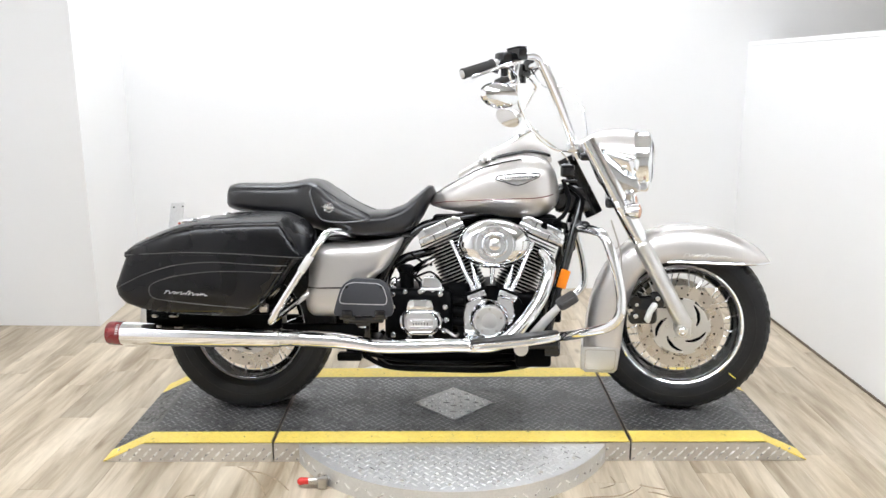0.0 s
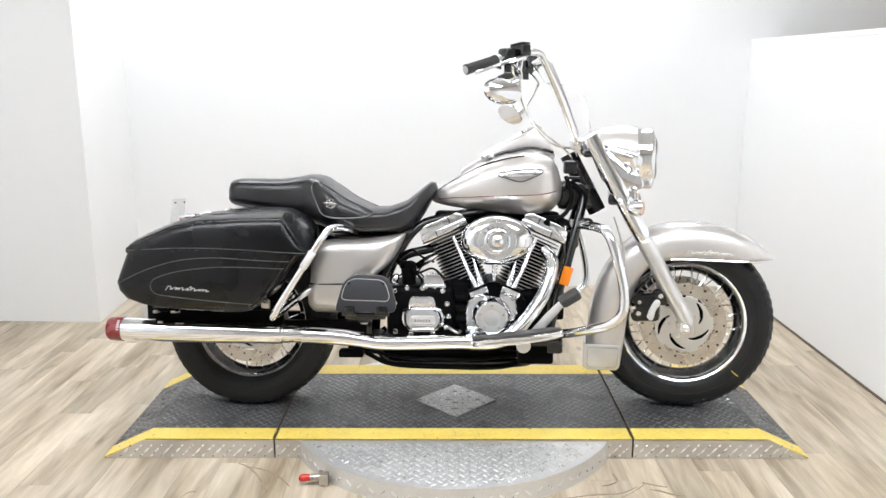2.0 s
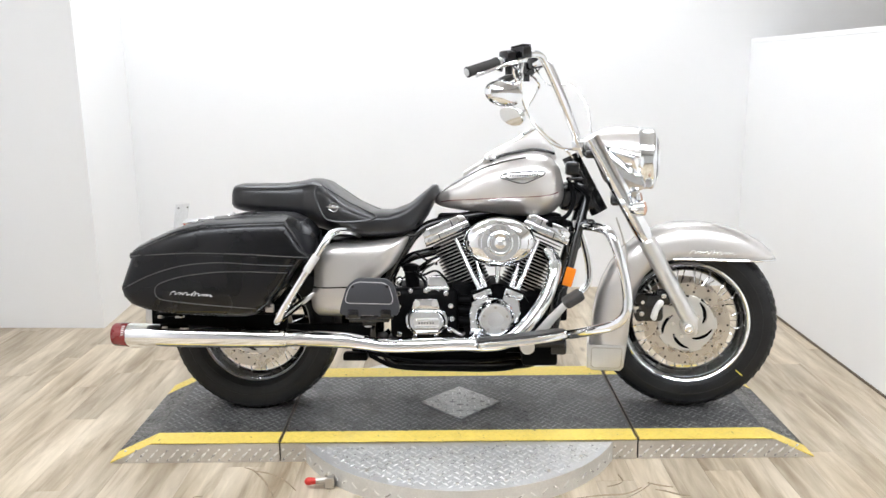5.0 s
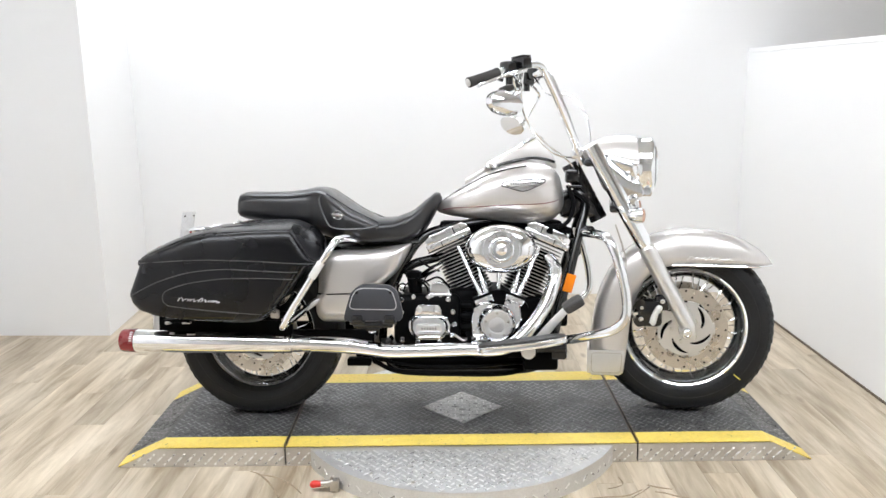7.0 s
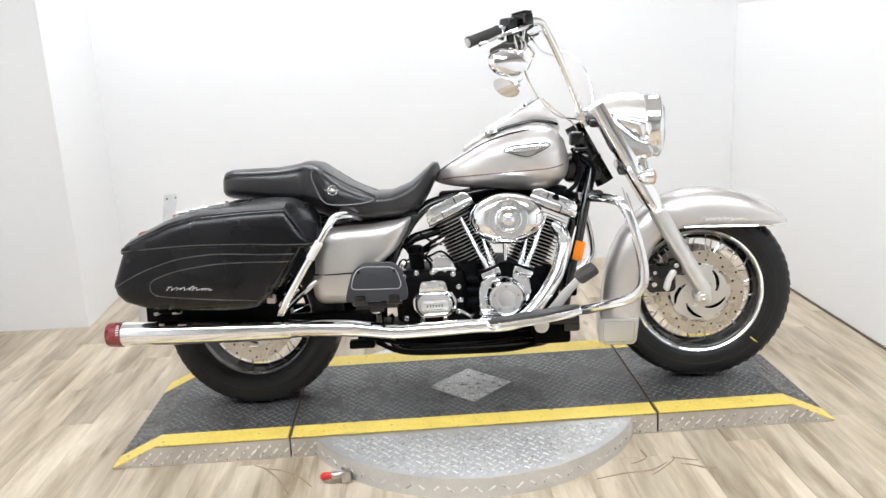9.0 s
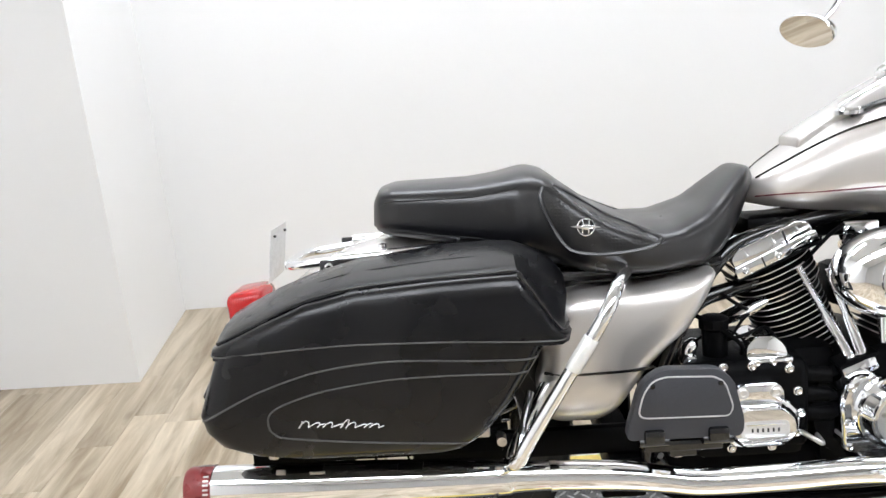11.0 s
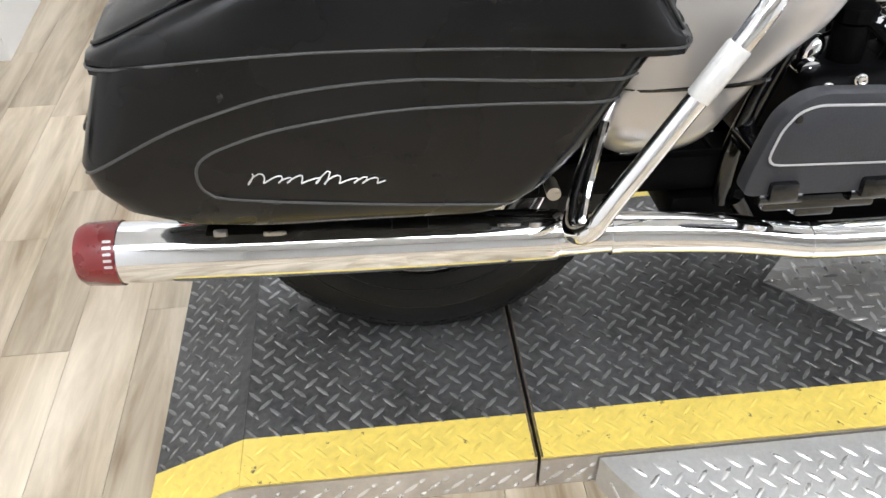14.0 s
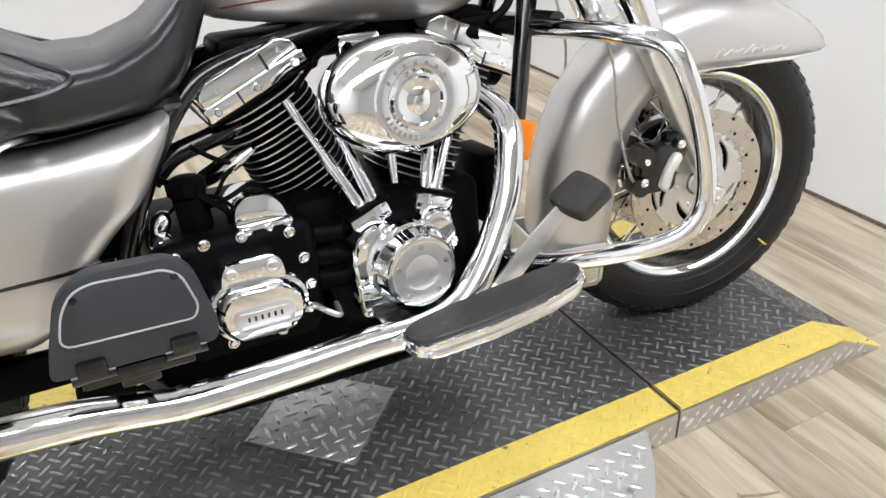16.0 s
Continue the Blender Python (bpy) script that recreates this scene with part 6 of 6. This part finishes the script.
pad_shape = [(x * 0.965, y * 0.86 + 0.003) for x, y in rim_shape]
part("board_pad", turned(rings([[(x * k, y * k, z) for x, y in pad_shape] for z, k in ((0.0018, 1.0), (0.0075, 1.0), (0.0092, 0.97), (0.0095, 0.6))]), TILT), BOARD_PAD, rboard, "worn black rubber pad")
part("board_lug", merged(box(1.02, -0.30, 0.300, 0.04, 0.05, 0.03, 0.008), lathe([(-0.336, 0.020), (-0.334, 0.025), (-0.318, 0.025)], (1.02, 0, 0.284), "y", 24)), SATIN, rboard, "alloy mount")
part("board_bracket", merged(box(1.00, -0.22, 0.282, 0.32, 0.09, 0.026, 0.006), box(1.14, -0.15, 0.262, 0.06, 0.14, 0.06, 0.01)), BLACK_GLOSS, bike, "black footboard bracket")

pedal = part("brake_pedal", turned(prism([(1.020, 0.296), (1.060, 0.290), (1.120, 0.366), (1.178, 0.436), (1.160, 0.450), (1.098, 0.388)], -0.004, 0.004, 0.0015), Matrix.Translation((0, -0.285, 0)) @ Matrix.Translation((1.10, 0, 0.36)) @ pose(0, 0, 0, 0, 0, -20) @ Matrix.Translation((-1.10, 0, -0.36))), SATIN, bike, "flat bright brake pedal arm")
PAD_AT = Matrix.Translation((1.178, -0.320, 0.452)) @ pose(0, 0, 0, 6, -32, 0)
part("pedal_pad", turned(pillow(rounded([(-0.036, -0.046), (-0.039, 0.0), (-0.034, 0.046), (0.034, 0.046), (0.039, 0.0), (0.036, -0.046)], 0.014, 4), [(-0.013, 0.86), (-0.010, 0.97), (-0.004, 1.0), (0.006, 0.99), (0.011, 0.94), (0.013, 0.84), (0.0125, 0.45)]), PAD_AT @ pose(0, 0, 0, 90, 0, 0)), BOARD_PAD, pedal, "worn black rubber pedal pad")
part("pedal_pivot", merged(rod((1.03, -0.16, 0.292), (1.03, -0.285, 0.292), 0.017)), CHROME, pedal)

# engine guard
EG = [(1.245, -0.05, 0.690), (1.252, -0.18, 0.694), (1.266, -0.32, 0.695), (1.288, -0.395, 0.682), (1.312, -0.419, 0.620), (1.336, -0.424, 0.53), (1.345, -0.424, 0.455), (1.336, -0.42, 0.408), (1.303, -0.405, 0.374), (1.25, -0.36, 0.350), (1.18, -0.27, 0.318), (1.13, -0.16, 0.295)]
part("engine_guard", tube([(x, -y, z) for x, y, z in reversed(EG)] + [(1.25, 0, 0.690)] + EG, 0.0165, 16, 5), CHROME, bike, "chrome engine guard bar")
part("guard_clamp", merged(box(1.245, 0, 0.692, 0.05, 0.14, 0.035, 0.008), rod((1.255, -0.05, 0.70), (1.265, -0.135, 0.70), 0.019)), BLACK_GLOSS, bike, "black guard clamp")
for s in (1, -1):
    part("guard_foot", merged(box(1.14, -0.165 * s, 0.285, 0.05, 0.05, 0.05, 0.010), rod((1.15, -0.19 * s, 0.262), (1.15, -0.14 * s, 0.262), 0.014)), CHROME, bike, "chrome guard foot")
part("side_reflector", turned(box(0, 0, 0, 0.036, 0.012, 0.070, 0.004), Matrix.Translation((1.187, -0.136, 0.506)) @ pose(0, 0, 0, 0, 16, -8)), AMBER, bike, "orange side reflector")
part("horn", merged(lathe([(0.0, 0.04), (0.02, 0.045), (0.05, 0.02)], (1.20, 0.03, 0.62), "x", 24)), BLACK, bike, "black horn")
part("ignition_coil", merged(box(1.14, -0.06, 0.70, 0.09, 0.06, 0.05, 0.01), rod((1.10, -0.08, 0.70), (1.13, -0.10, 0.70), 0.014), rod((1.17, -0.09, 0.705), (1.19, -0.11, 0.70), 0.013)), BLACK, bike, "black coil and plug leads")
part("wiring_loom", merged(tube([(1.19, -0.06, 0.87), (1.21, -0.09, 0.80), (1.19, -0.10, 0.74), (1.15, -0.10, 0.71)], 0.008, 8), tube([(1.21, -0.07, 0.85), (1.26, -0.08, 0.80), (1.25, -0.08, 0.72)], 0.007, 8)), BLACK, bike, "black wiring")
part("connector", merged(box(1.205, -0.065, 0.905, 0.05, 0.05, 0.05, 0.008), box(1.215, -0.08, 0.865, 0.05, 0.03, 0.012, 0.003)), BLACK_GLOSS, bike, "black connector block")

# ---- floor planks, last ----
PW = 0.125
plank_data = []
for length in (1.22, 0.8, 0.5):
    bm = box(0, 0, -0.004, PW - 0.0007, length - 0.0007, 0.008, 0.0003, 1)
    plank_data.append((length, finish("plank", bm, PLANK, 0)))
rng = random.Random(4)
x = -1.78
far_planks = []
while x < 2.52:
    y = FLOOR_Y0 - rng.random() * 1.2
    while y < FLOOR_Y1:
        length, me = plank_data[0] if rng.random() < 0.5 else plank_data[rng.choice((1, 2))]
        mid = y + length / 2
        side_wall = -1.735 + (1.196 - mid) * 0.0767
        if y + length > FLOOR_Y0 + 0.05 and y < 1.9 and x > side_wall - 0.10:
            if mid > -2.6:
                p = part("plank", me, PLANK, floor)
                p.location = (x + PW / 2, mid, 0)
            else:
                y0 = max(y, FLOOR_Y0)
                far_planks.append(box(x + PW / 2, (y0 + y + length) / 2, -0.004, PW - 0.0007, y + length - y0 - 0.0007, 0.008))
        y += length
    x += PW

part("plank_field", merged(*far_planks), PLANK, floor, "pale wood-look planks", 0)["kind"] = "stuff"

# dark cut lines and scrapes left on the boards round the turntable
for pts in ([(0.03, -0.40), (0.066, -0.425), (0.115, -0.49), (0.153, -0.562), (0.17, -0.60)], [(0.066, -0.425), (0.13, -0.45), (0.19, -0.50), (0.235, -0.56)], [(-0.10, -0.63), (-0.085, -0.596), (-0.06, -0.59)],
            [(1.40, -0.575), (1.429, -0.585), (1.47, -0.61), (1.50, -0.614)], [(1.12, -0.63), (1.21, -0.61), (1.30, -0.60), (1.36, -0.56)], [(1.39, -0.525), (1.385, -0.545), (1.34, -0.59), (1.29, -0.63)], [(1.385, -0.530), (1.42, -0.548), (1.46, -0.56)],
            [(1.30, -0.47), (1.305, -0.52), (1.27, -0.545), (1.25, -0.55)]):
    part("floor_mark", tube([(x_, y_, 0.0004, 0.0008 + 0.0030 * math.sin(math.pi * (i_ + 0.5) / len(pts))) for i_, (x_, y_) in enumerate(pts)], None, 6, 5, 0.3), SCUFF, floor, "dark cut line in the boards")
